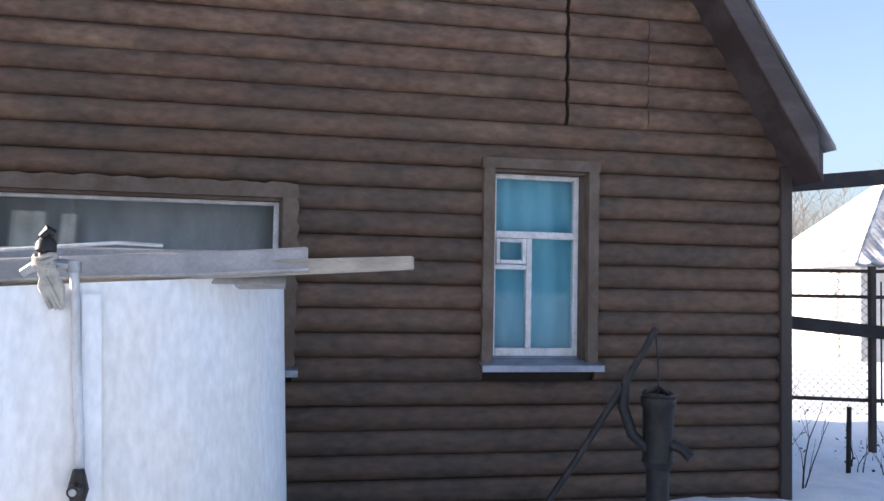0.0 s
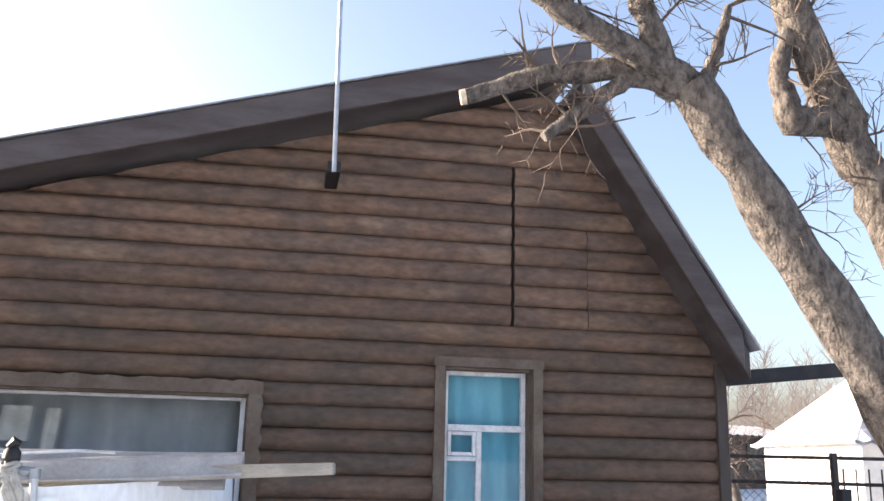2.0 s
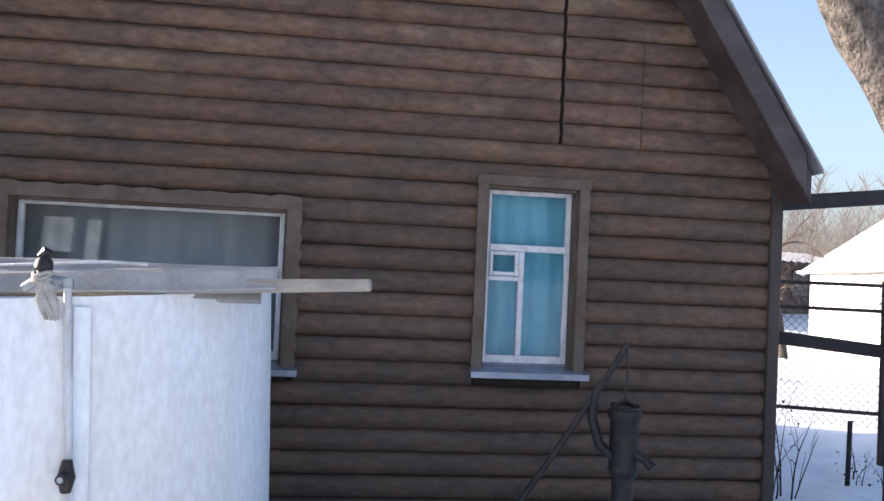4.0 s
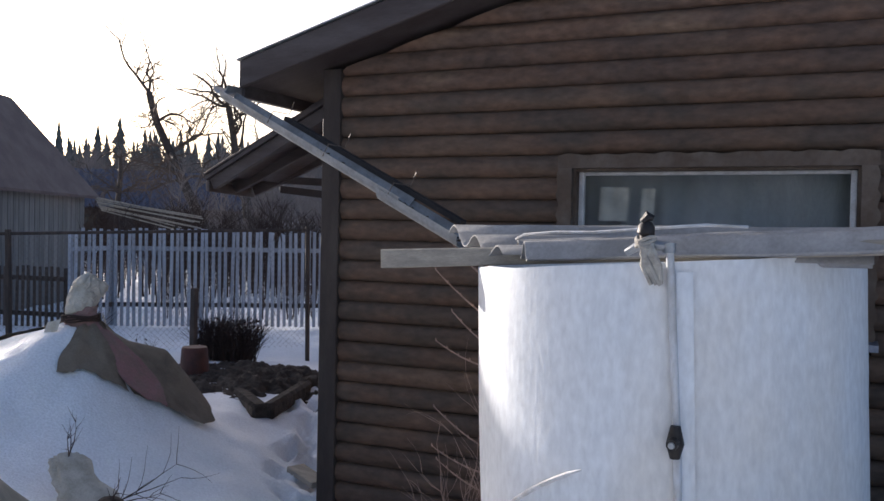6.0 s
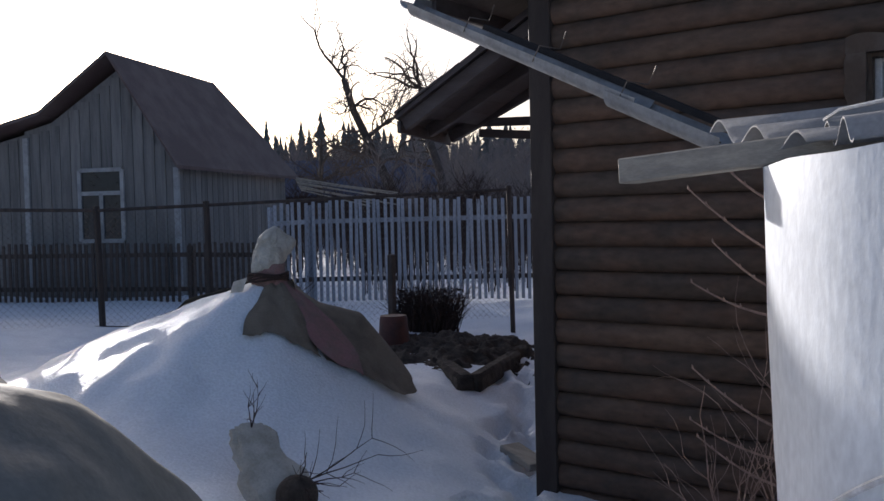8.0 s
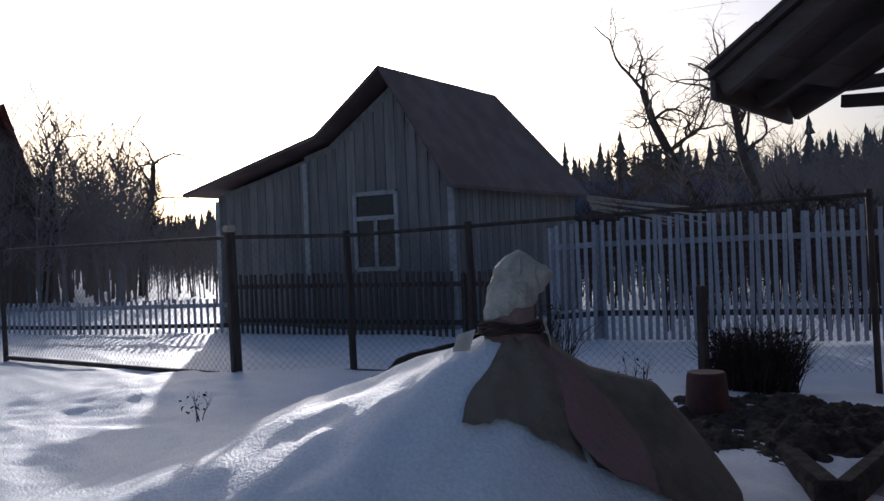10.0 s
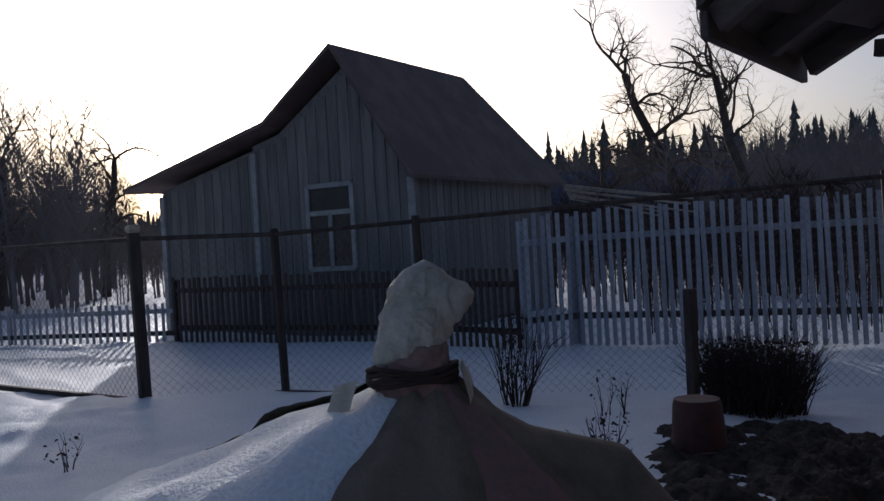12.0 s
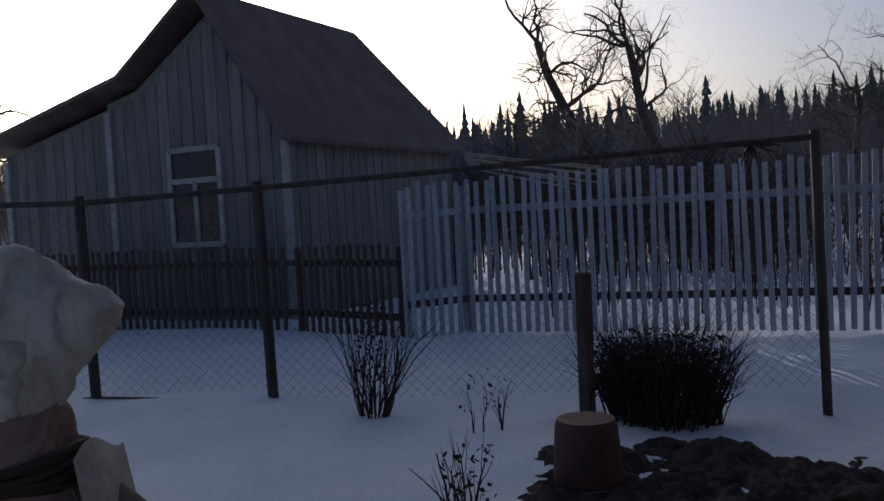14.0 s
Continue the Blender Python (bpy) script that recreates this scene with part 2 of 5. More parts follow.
def tube(bm, pts, radii, n=8, rough=0.0, rng=None, caps=True):
    """A tapered tube along points."""
    pts = [Vector(p) for p in pts]
    if not isinstance(radii, (list, tuple)):
        radii = [radii] * len(pts)
    rings = []
    ref = Vector((0.31, 0.17, 0.93))
    for i, p in enumerate(pts):
        d = (pts[min(i + 1, len(pts) - 1)] - pts[max(i - 1, 0)]).normalized()
        if abs(d.dot(ref)) > 0.95:
            ref = Vector((0.9, 0.3, 0.1))
        s = d.cross(ref).normalized()
        u = d.cross(s)
        ring = []
        for k in range(n):
            a = 2 * math.pi * k / n
            r = radii[i] * (1 + (rng.uniform(-rough, rough) if rng else 0))
            ring.append(bm.verts.new(p + s * (math.cos(a) * r) + u * (math.sin(a) * r)))
        rings.append(ring)
    for a, b in zip(rings, rings[1:]):
        for k in range(n):
            bm.faces.new((a[k], a[(k + 1) % n], b[(k + 1) % n], b[k]))
    if caps:
        bm.faces.new(rings[0][::-1])
        bm.faces.new(rings[-1])
    return bm


def grid(bm, f, us, vs):
    """A sheet of quads through f(u, v)."""
    rows = [[bm.verts.new(f(u, v)) for v in vs] for u in us]
    for a, b in zip(rows, rows[1:]):
        for k in range(len(vs) - 1):
            bm.faces.new((a[k], b[k], b[k + 1], a[k + 1]))
    return rows


def smoothstep(a, b, x):
    t = min(1.0, max(0.0, (x - a) / (b - a)))
    return t * t * (3 - 2 * t)


def span(a, b, n):
    return [a + (b - a) * i / (n - 1) for i in range(n)]


def hump(x, y, cx, cy, rx, ry, h, turn=0.0):
    dx, dy = x - cx, y - cy
    c, s = math.cos(turn), math.sin(turn)
    u, v = (dx * c + dy * s) / rx, (-dx * s + dy * c) / ry
    return h * math.exp(-(u * u + v * v))


def path_x(y):
    return -1.7 - (y - 3.3) * 0.6 if y < 6.9 else -3.86


rs = random.Random(31)
STEPS = []
for i in range(46):
    fy = 2.6 + 0.15 * i + rs.uniform(-0.08, 0.08)
    a = math.radians(121) + rs.uniform(-0.4, 0.4)
    STEPS.append((path_x(fy) + rs.choice((-0.16, 0.14, 0.02)) + rs.uniform(-0.08, 0.08), fy, math.cos(a), math.sin(a)))


def ground_z(x, y):
    z = 0.10
    z += hump(x, y, 4.2, 4.6, 2.2, 0.9, 0.16) + hump(x, y, 2.6, 4.2, 1.3, 0.7, 0.14)
    z += hump(x, y, -4.9, 4.0, 1.6, 1.1, 0.14) - hump(x, y, -5.4, 9.4, 2.0, 1.2, 0.2) - hump(x, y, -3.5, 6.0, 0.55, 2.2, 0.06)
    z += hump(x, y, -9.3, 4.9, 2.4, 1.6, 0.12) - hump(x, y, -2.0, 5.2, 1.45, 1.75, 0.5)
    r = math.hypot(x, y)
    near = 1 - smoothstep(16, 40, r)
    z += near * (0.05 * noise.noise((x * 0.7, y * 0.7, 3.0)) + 0.03 * noise.noise((x * 2.3, y * 2.3, 1.0)) + 0.020 * noise.noise((x * 5.0, y * 5.0, 4.0)) + 0.008 * noise.noise((x * 12.0, y * 12.0, 6.0)))
    # trodden path beside the house and footprints in it
    c = path_x(y)
    if 2.3 < y < 11 and abs(x - c) < 1.0:
        path = math.exp(-((x - c) / 0.36) ** 2) * smoothstep(2.3, 3.4, y) * (1 - smoothstep(9.5, 11, y))
        z -= path * (0.05 + 0.05 * noise.noise((x * 5, y * 5, 9.0)))
        for fx, fy, ca, sa in STEPS:
            u, v = (x - fx) * ca + (y - fy) * sa, -(x - fx) * sa + (y - fy) * ca
            q = (u / 0.17) ** 2 + (v / 0.085) ** 2
            if q < 4:
                z += -0.10 * math.exp(-q * q) + 0.025 * math.exp(-(q - 1.8) ** 2 * 3)
    # the land rises to the woods
    d = max(0.0, -x * 0.7 + y * 0.72)
    z += (6.0 - 3.0 * smoothstep(0.15, 0.9, (-x * 0.93 + y * 0.37) / max(r, 1) - 0.1)) * smoothstep(42, 105, d)
    z += 2.0 * smoothstep(30, 70, x * 0.55 + y * 0.8) * (1 if x > 0 else 0) + hump(x, y, 17, 33, 7, 5, 1.0)
    return z


# ---- ground ----
def axis(lo, a, b, hi, step):
    xs = span(a, b, int((b - a) / step) + 1)
    d = step
    left, right = [], []
    p = a
    while p > lo:
        d *= 1.22
        p -= d
        left.append(max(p, lo))
    d, p = step, b
    while p < hi:
        d *= 1.22
        p += d
        right.append(min(p, hi))
    return left[::-1] + xs + right


bm = bmesh.new()
grid(bm, lambda x, y: (x, y, ground_z(x, y)), axis(-700, -9.5, 6.0, 700, 0.06), axis(-700, -1.0, 9.5, 900, 0.06))
ground = solid("ground", bm, SNOW, "uneven trodden snow over a garden plot", "snow", kind="structure", smooth=True, angle=180)

# ---- the log-clad house ----
XL, XR = -2.53, 4.56                 # the gable wall's ends
PITCH, ROW0 = 0.1525, -0.05


def under_left(x):
    return 4.57 + 0.287 * (x - 3.43)


def under_right(x):
    return 4.27 - 1.53 * (x - 3.40)


def wall_top(x):
    return min(under_left(x), under_right(x))


WIN_A = (2.465, 3.105, 1.16, 2.385)   # the blue-curtained window's opening
WIN_B = (-0.60, 1.135, 1.13, 2.14)    # the wide window's opening

wall_front = thing("wall_south", (1.0, 5.1, 0), "gable wall clad in brown painted half-round log boards", "wall", kind="structure")
bm = bmesh.new()


def slab_piece(x0, x1, z0, z1=None):
    t0, t1 = (z1, z1) if z1 is not None else (wall_top(x0), wall_top(x1))
    a = [bm.verts.new(p) for p in ((x0, 5.02, z0), (x1, 5.02, z0), (x1, 5.02, t1), (x0, 5.02, t0))]
    b = [bm.verts.new(p) for p in ((x0, 5.2, z0), (x1, 5.2, z0), (x1, 5.2, t1), (x0, 5.2, t0))]
    bm.faces.new(a)
    bm.faces.new(b[::-1])
    for i in range(4):
        j = (i + 1) % 4
        bm.faces.new((a[j], a[i], b[i], b[j]))


for x0, x1 in ((XL + 0.05, WIN_B[0]), (WIN_B[1], WIN_A[0]), (WIN_A[1], 3.415), (3.415, XR)):
    slab_piece(x0, x1, -0.65)
for w in (WIN_A, WIN_B):
    slab_piece(w[0], w[1], -0.65, w[2])
    slab_piece(w[0], w[1], w[3])
part("backing", bm, WALL_BACK, wall_front)


def plank(x0, x1, row, bulge=0.034, lift=0.0):
    """One half-round board of the cladding, its ends cut to the roof line."""
    z0 = ROW0 + row * PITCH + lift
    prof = [(0.0, 0.012), (0.06, -0.004), (0.2, -0.022), (0.42, -bulge), (0.66, -bulge * 0.93), (0.86, -0.02), (0.97, 0.0), (1.0, 0.012)]
    bm = bmesh.new()

    def ends(z):
        lo, hi = x0, x1
        if z > under_left(lo):
            lo = max(lo, 3.43 + (z - 4.57) / 0.287)
        if z > under_right(hi):
            hi = min(hi, 3.40 + (4.27 - z) / 1.53)
        return lo, max(hi, lo + 0.001)

    if ends(z0)[1] - ends(z0)[0] < 0.03:
        bm.free()
        return
    cols = []
    for s, y in prof + [(1.0, 0.019), (0.0, 0.019)]:
        z = z0 + s * PITCH
        lo, hi = ends(z)
        cols.append((bm.verts.new((lo, 5.0 + y, z)), bm.verts.new((hi, 5.0 + y, z))))
    for i in range(len(cols)):
        a, b = cols[i], cols[(i + 1) % len(cols)]
        bm.faces.new((a[0], a[1], b[1], b[0]))
    bm.faces.new([c[0] for c in cols])
    bm.faces.new([c[1] for c in cols][::-1])
    part("plank", bm, PLANK_FADED if row > 17 else PLANK, wall_front, smooth=True, angle=50)


rng = random.Random(4)
for row in range(-4, 32):
    zc = ROW0 + (row + 0.5) * PITCH
    cuts = []
    if 1.07 < zc < 2.45:
        cuts.append((2.41, 3.165))
    if 1.07 < zc < 2.24:
        cuts.append((-0.67, 1.215))
    if 2.70 < zc < 3.95:
        cuts.append((2.945, 2.972))
        if zc < 3.5:
            cuts.append((3.528, 3.533))
    x = XL + 0.14
    for a, b in sorted(cuts):
        plank(x, a, row, rng.uniform(0.030, 0.038), rng.uniform(-0.003, 0.003))
        x = b
    plank(x, XR - 0.02, row, rng.uniform(0.030, 0.038), rng.uniform(-0.003, 0.003))

for x0, x1 in ((XL, XL + 0.15), (XR - 0.055, XR + 0.03)):
    bm = bmesh.new()
    box(bm, x0, x1, 4.945, 5.2, -0.65, wall_top(min(x1, XR)) - 0.005, 0.006)
    part("corner_board", bm, CORNER, wall_front)

for name, x0, x1, y0, y1, zt in (("wall_west", XL, XL + 0.18, 5.2, 10.6, 2.85), ("wall_east", XR - 0.18, XR, 5.2, 10.6, 2.5), ("wall_north", XL + 0.18, XR - 0.18, 10.42, 10.6, 2.5)):
    w = thing(name, ((x0 + x1) / 2, (y0 + y1) / 2, 0), "brown log-clad side wall of the house", "wall", kind="structure")
    bm = bmesh.new()
    n = 22
    for i in range(n):
        z0, z1 = -0.65 + (zt + 0.65) * i / n, -0.65 + (zt + 0.65) * (i + 1) / n
        box(bm, x0, x1, y0, y1, z0 + 0.004, z1, 0.008)
    part("cladding", bm, PLANK, w, kind="stuff")

# room behind the windows
bm = bmesh.new()
for b in ((-2.3, 4.3, 8.0, 8.1, 0.2, 2.6), (-2.35, -2.3, 5.25, 8.0, 0.2, 2.6), (1.75, 1.85, 5.21, 8.0, 0.2, 2.6), (-2.35, 4.35, 5.21, 8.1, 2.46, 2.5), (-2.35, 4.35, 5.21, 8.1, 0.1, 0.2)):
    box(bm, *b)
solid("room_shell", bm, ROOM, "dim plastered rooms behind the windows", "wall", kind="structure")

# roof
roof = thing("roof", (1.0, 7.5, 3.5), "dark board-edged roof with one long and one steep slope", "roof", kind="structure")
Y0, Y1 = 4.62, 10.9


def roof_slab(name, p, q, t, mat, y0=Y0, y1=Y1):
    """A slab along the slope p -> q (x, z of the top edge), t thick upright."""
    bm = bmesh.new()
    vs = []
    for y in (y0, y1):
        for x, z in (p, q, (q[0], q[1] - t), (p[0], p[1] - t)):
            vs.append(bm.verts.new((x, y, z)))
    for f in ((0, 1, 2, 3), (7, 6, 5, 4), (0, 4, 5, 1), (1, 5, 6, 2), (2, 6, 7, 3), (3, 7, 4, 0)):
        bm.faces.new([vs[i] for i in f])
    bmesh.ops.bevel(bm, geom=list(bm.edges), offset=0.008, segments=1, affect='EDGES')
    return part(name, bm, mat, roof)


EAVE = (-3.05, 2.93)
RIDGE = (3.46, 4.815)
roof_slab("slope", (EAVE[0] + 0.02, EAVE[1] - 0.04), (RIDGE[0] - 0.05, RIDGE[1] - 0.05), 0.13, FASCIA, Y0 + 0.04)
roof_slab("slope", (3.39, 4.50), (4.63, 2.55), 0.20, FASCIA, Y0 + 0.04)
roof_slab("barge_board", EAVE, RIDGE, 0.2, FASCIA, Y0 - 0.012, Y0 + 0.038)
roof_slab("barge_board", (3.38, 4.53), (4.56, 2.68), 0.27, FASCIA, Y0 - 0.012, Y0 + 0.038)
roof_slab("drip_edge", (EAVE[0] - 0.02, EAVE[1] + 0.012), (RIDGE[0] + 0.01, RIDGE[1] + 0.015), 0.012, GALV, Y0 - 0.035, Y0 + 0.12)
roof_slab("sheeting", (EAVE[0], EAVE[1] + 0.03), (RIDGE[0], RIDGE[1] + 0.035), 0.03, ROOF_FELT, Y0 + 0.02)
roof_slab("sheeting", (3.40, 4.57), (4.685, 2.58), 0.03, ROOF_FELT, Y0 - 0.02)
bm = bmesh.new()
box(bm, EAVE[0] - 0.012, EAVE[0] + 0.018, Y0 + 0.04, Y1, EAVE[1] - 0.26, EAVE[1] - 0.02, 0.005)
part("fascia", bm, FASCIA, roof)
bm = bmesh.new()
xs = span(-2.95, 3.3, 30)
grid(bm, lambda x, y: (x, y, EAVE[1] + 0.287 * (x - EAVE[0]) + 0.05 + 0.03 * noise.noise((x, y, 4))), xs, span(Y0 + 0.15, Y1 - 0.1, 16))
solid("roof_snow", bm, SNOW, "thin crust of snow lying on the roof", "snow", smooth=True, angle=180)

# bracket and aerial pole on the gable
aerial = thing("aerial_pole", (1.6, 4.58, 4.0), "thin grey metal aerial pole bolted to the gable", "aerial")
bm = bmesh.new()
tube(bm, [(1.60, 4.585, 3.62), (1.585, 4.585, 4.6), (1.56, 4.585, 6.4)], 0.017, 8)
part("pole", bm, GALV, aerial, smooth=True)
bm = bmesh.new()
box(bm, 1.555, 1.645, 4.58, 4.98, 3.62, 3.70, 0.006)
part("bracket", bm, IRON, aerial)


# ---- windows ----
def frame_bar(win, p0, p1, y, depth, parent, name="bar"):
    bm = bmesh.new()
    box(bm, p0[0], p1[0], y, y + depth, p0[1], p1[1], 0.004)
    part(name, bm, WHITE_PAINT, parent)


def scallop_board(x0, x1, z0, z1, amp, side, rng):
    """A casing board whose outer edge is notched."""
    bm = bmesh.new()
    tall = (z1 - z0) > (x1 - x0)
    n = 46 if max(z1 - z0, x1 - x0) > 1.4 else 30
    a, b = [], []
    for i in range(n + 1):
        s = i / n
        w = amp * (abs(math.sin(s * math.pi * 9 + rng.random() * 0.5)) + rng.uniform(-0.3, 0.3)) if amp else 0.0
        if tall:
            z = z0 + (z1 - z0) * s
            xa, xb = (x0 - w, x1) if side < 0 else (x0, x1 + w)
            a.append((xa, z))
            b.append((xb, z))
        else:
            x = x0 + (x1 - x0) * s
            a.append((x, z0))
            b.append((x, z1 + w))
    for y0, y1 in ((4.938, 4.99),):
        fa = [[bm.verts.new((p[0], y, p[1])) for p in (q for pair in zip(a, b) for q in pair)] for y in (y0, y1)]
        for i in range(n):
            for f, flip in ((fa[0], False), (fa[1], True)):
                quad = (f[2 * i], f[2 * i + 2], f[2 * i + 3], f[2 * i + 1])
                bm.faces.new(quad[::-1] if flip else quad)
            for k in (0, 1):
                bm.faces.new((fa[0][2 * i + k], fa[1][2 * i + k], fa[1][2 * i + 2 + k], fa[0][2 * i + 2 + k]))
        for i in (0, n):
            bm.faces.new((fa[0][2 * i], fa[0][2 * i + 1], fa[1][2 * i + 1], fa[1][2 * i]))
    return bm


def casing(win, op, width, amp, seed):
    r = random.Random(seed)
    x0, x1, z0, z1 = op
    for b, side in (((x0 - width, x0, z0 - 0.03, z1), -1), ((x1, x1 + width, z0 - 0.03, z1), 1)):
        part("casing", scallop_board(*b, amp, side, r), TRIM, win)
    part("casing", scallop_board(x0 - width - 0.012, x1 + width + 0.012, z1, z1 + width, amp * 0.7, 0, r), TRIM, win)
    for xa, xb in ((x0 - 0.001, x0 + 0.018), (x1 - 0.018, x1 + 0.001)):
        bm = bmesh.new()
        box(bm, xa, xb, 4.992, 5.16, z0, z1)
        part("jamb", bm, TRIM, win)
    bm = bmesh.new()
    box(bm, x0 + 0.018, x1 - 0.018, 4.992, 5.16, z1 - 0.018, z1)
    part("head", bm, TRIM, win)
    bm = bmesh.new()
    vs = [(x0 - width - 0.01, 4.885, z0 - 0.045), (x1 + width + 0.03, 4.885, z0 - 0.045), (x1 + width + 0.03, 5.10, z0 + 0.005), (x0 - width - 0.01, 5.10, z0 + 0.005)]
    lo = [bm.verts.new(v) for v in vs]
    hi = [bm.verts.new((v[0], v[1], v[2] + 0.012)) for v in vs]
    lip = [bm.verts.new((v[0], v[1] - 0.002, v[2] - 0.028)) for v in vs[:2]]
    bm.faces.new(hi)
    bm.faces.new(lo[::-1])
    for i in range(4):
        j = (i + 1) % 4
        bm.faces.new((lo[i], lo[j], hi[j], hi[i]))
    bm.faces.new((lip[0], lip[1], lo[1], lo[0]))
    part("sill", bm, SILL_METAL, win, "grey-blue sheet metal sill")


def pane(win, x0, x1, z0, z1, y):
    bm = bmesh.new()
    box(bm, x0, x1, y, y + 0.004, z0, z1)
    p = part("pane", bm, GLASS, win)
    p.visible_shadow = False


win = thing("window_1", (2.78, 5.08, 1.16), "white-framed window with chipped paint and teal curtains", "window", kind="structure")
casing(win, WIN_A, 0.066, 0.004, 1)
x0, x1, z0, z1 = WIN_A[0] + 0.018, WIN_A[1] - 0.018, WIN_A[2] + 0.012, WIN_A[3] - 0.018
FY = 5.085
zt, zf, xm = 1.975, 1.775, 2.745
frame_bar(win, (x0, z0), (x0 + 0.034, z1), FY, 0.05, win, "stile")
frame_bar(win, (x1 - 0.034, z0), (x1, z1), FY, 0.05, win, "stile")
frame_bar(win, (x0 + 0.034, z1 - 0.03), (x1 - 0.034, z1), FY, 0.05, win, "rail")
frame_bar(win, (x0 + 0.034, z0), (x1 - 0.034, z0 + 0.052), FY, 0.05, win, "rail")
frame_bar(win, (x0 + 0.034, zt - 0.03), (x1 - 0.034, zt + 0.016), FY - 0.004, 0.05, win, "transom")
frame_bar(win, (xm - 0.02, z0 + 0.052), (xm + 0.02, zt - 0.03), FY - 0.002, 0.05, win, "mullion")
frame_bar(win, (x0 + 0.034, zf - 0.036), (xm - 0.02, zf - 0.004), FY, 0.05, win, "bar")
for a, b in (((x0 + 0.034, zf), (x0 + 0.06, zt - 0.034)), ((xm - 0.05, zf), (xm - 0.024, zt - 0.034)), ((x0 + 0.06, zt - 0.058), (xm - 0.05, zt - 0.034)), ((x0 + 0.06, zf), (xm - 0.05, zf + 0.026))):
    frame_bar(win, a, b, FY - 0.012, 0.03, win, "vent_sash")
pane(win, x0 + 0.034, x1 - 0.034, zt + 0.016, z1 - 0.03, FY + 0.025)
pane(win, x0 + 0.034, xm - 0.02, z0 + 0.052, zf - 0.036, FY + 0.025)
pane(win, xm + 0.02, x1 - 0.034, z0 + 0.052, zt - 0.03, FY + 0.025)
pane(win, x0 + 0.06, xm - 0.05, zf + 0.026, zt - 0.058, FY + 0.012)
bm = bmesh.new()
grid(bm, lambda x, z: (x, 5.205 + 0.012 * math.sin(x * 38 + 0.8 * math.sin(z * 3)), z), span(2.2, 3.4, 90), span(1.0, 2.46, 8))
solid("curtain", bm, CURTAIN, "pale teal curtain drawn behind the window glass", "curtain", smooth=True, angle=180)

win2 = thing("window_2", (0.27, 5.08, 1.13), "wide single-pane window in a worn notched casing", "window", kind="structure")
casing(win2, WIN_B, 0.082, 0.02, 2)
x0, x1, z0, z1 = WIN_B[0] + 0.018, WIN_B[1] - 0.018, WIN_B[2] + 0.012, WIN_B[3] - 0.018
for a, b, nm in (((x0, z0), (x0 + 0.035, z1), "stile"), ((x1 - 0.035, z0), (x1, z1), "stile"), ((x0 + 0.035, z1 - 0.022), (x1 - 0.035, z1), "rail"), ((x0 + 0.035, z0), (x1 - 0.035, z0 + 0.055), "rail")):
    frame_bar(win2, a, b, FY - 0.02, 0.05, win2, nm)
pane(win2, x0 + 0.035, x1 - 0.035, z0 + 0.055, z1 - 0.022, FY + 0.005)
bm = bmesh.new()
grid(bm, lambda x, z: (x, 5.33 + 0.02 * math.sin(x * 24 + 0.6 * math.sin(z * 2)), z), span(-0.75, 1.4, 110), span(1.0, 2.46, 8))
solid("net_curtain", bm, CURTAIN_GREY, "grey net curtain hanging behind the wide window", "curtain", smooth=True, angle=180)
# two added pale panels stand for bright reflections in the glass
for cx, w, zt0, zb0 in ((-0.38, 0.19, 2.03, 1.80), (-0.15, 0.09, 2.02, 1.74)):
    bm = bmesh.new()
    grid(bm, lambda x, z: (x + 0.06 * (z - 1.9), 5.235 + 0.008 * math.sin(x * 60), z), span(cx - w / 2, cx + w / 2, 12), span(zb0, zt0, 5))
    solid("cloth", bm, PANE_REFLECTION, "added pale panel standing for a reflection in the wide window's pane", "cloth", smooth=True, angle=180)

# ---- rainwater: gutter and chute ----
gutter = thing("gutter", (-3.1, 7.5, 2.7), "grey metal half-round gutter along the eave", "gutter", kind="structure")


def trough(p, q, r, wall=0.004, n=10):
    p, q = Vector(p), Vector(q)
    d = (q - p).normalized()
    s = d.cross(Vector((0, 0, 1))).normalized()
    u = s.cross(d)
    bm = bmesh.new()
    rows = []
    for c in (p, q):
        for rr in (r, r - wall):
            rows.append([bm.verts.new(c - s * (math.cos(math.pi * k / n) * rr) - u * (math.sin(math.pi * k / n) * rr)) for k in range(n + 1)])
    o0, i0, o1, i1 = rows
    for k in range(n):
        bm.faces.new((o0[k], o0[k + 1], o1[k + 1], o1[k]))
        bm.faces.new((i0[k + 1], i0[k], i1[k], i1[k + 1]))
        bm.faces.new((o0[k + 1], o0[k], i0[k], i0[k + 1]))
        bm.faces.new((o1[k], o1[k + 1], i1[k + 1], i1[k]))
    for k in (0, n):
        bm.faces.new((o0[k], o1[k], i1[k], i0[k]))
    return bm


part("channel", trough((-3.13, 4.50, 2.74), (-3.13, Y1, 2.80), 0.065), GALV, gutter, smooth=True)
chute = thing("rain_chute", (-1.8, 4.0, 2.2), "grey metal trough carrying roof water down to the tank", "gutter")
part("channel", trough((-3.09, 4.545, 2.70), (-1.40, 4.10, 1.905), 0.075), CHUTE, chute, smooth=True)
part("channel", trough((-1.57, 4.145, 1.965), (-0.96, 3.985, 1.682), 0.082), CHUTE, chute, smooth=True)
bm = bmesh.new()
beam(bm, (-2.55, 4.50, 2.475), (-1.02, 4.09, 1.755), 0.05, 0.03)
part("support_lath", bm, RAIL_WOOD, chute)
bm = bmesh.new()
rr = random.Random(14)
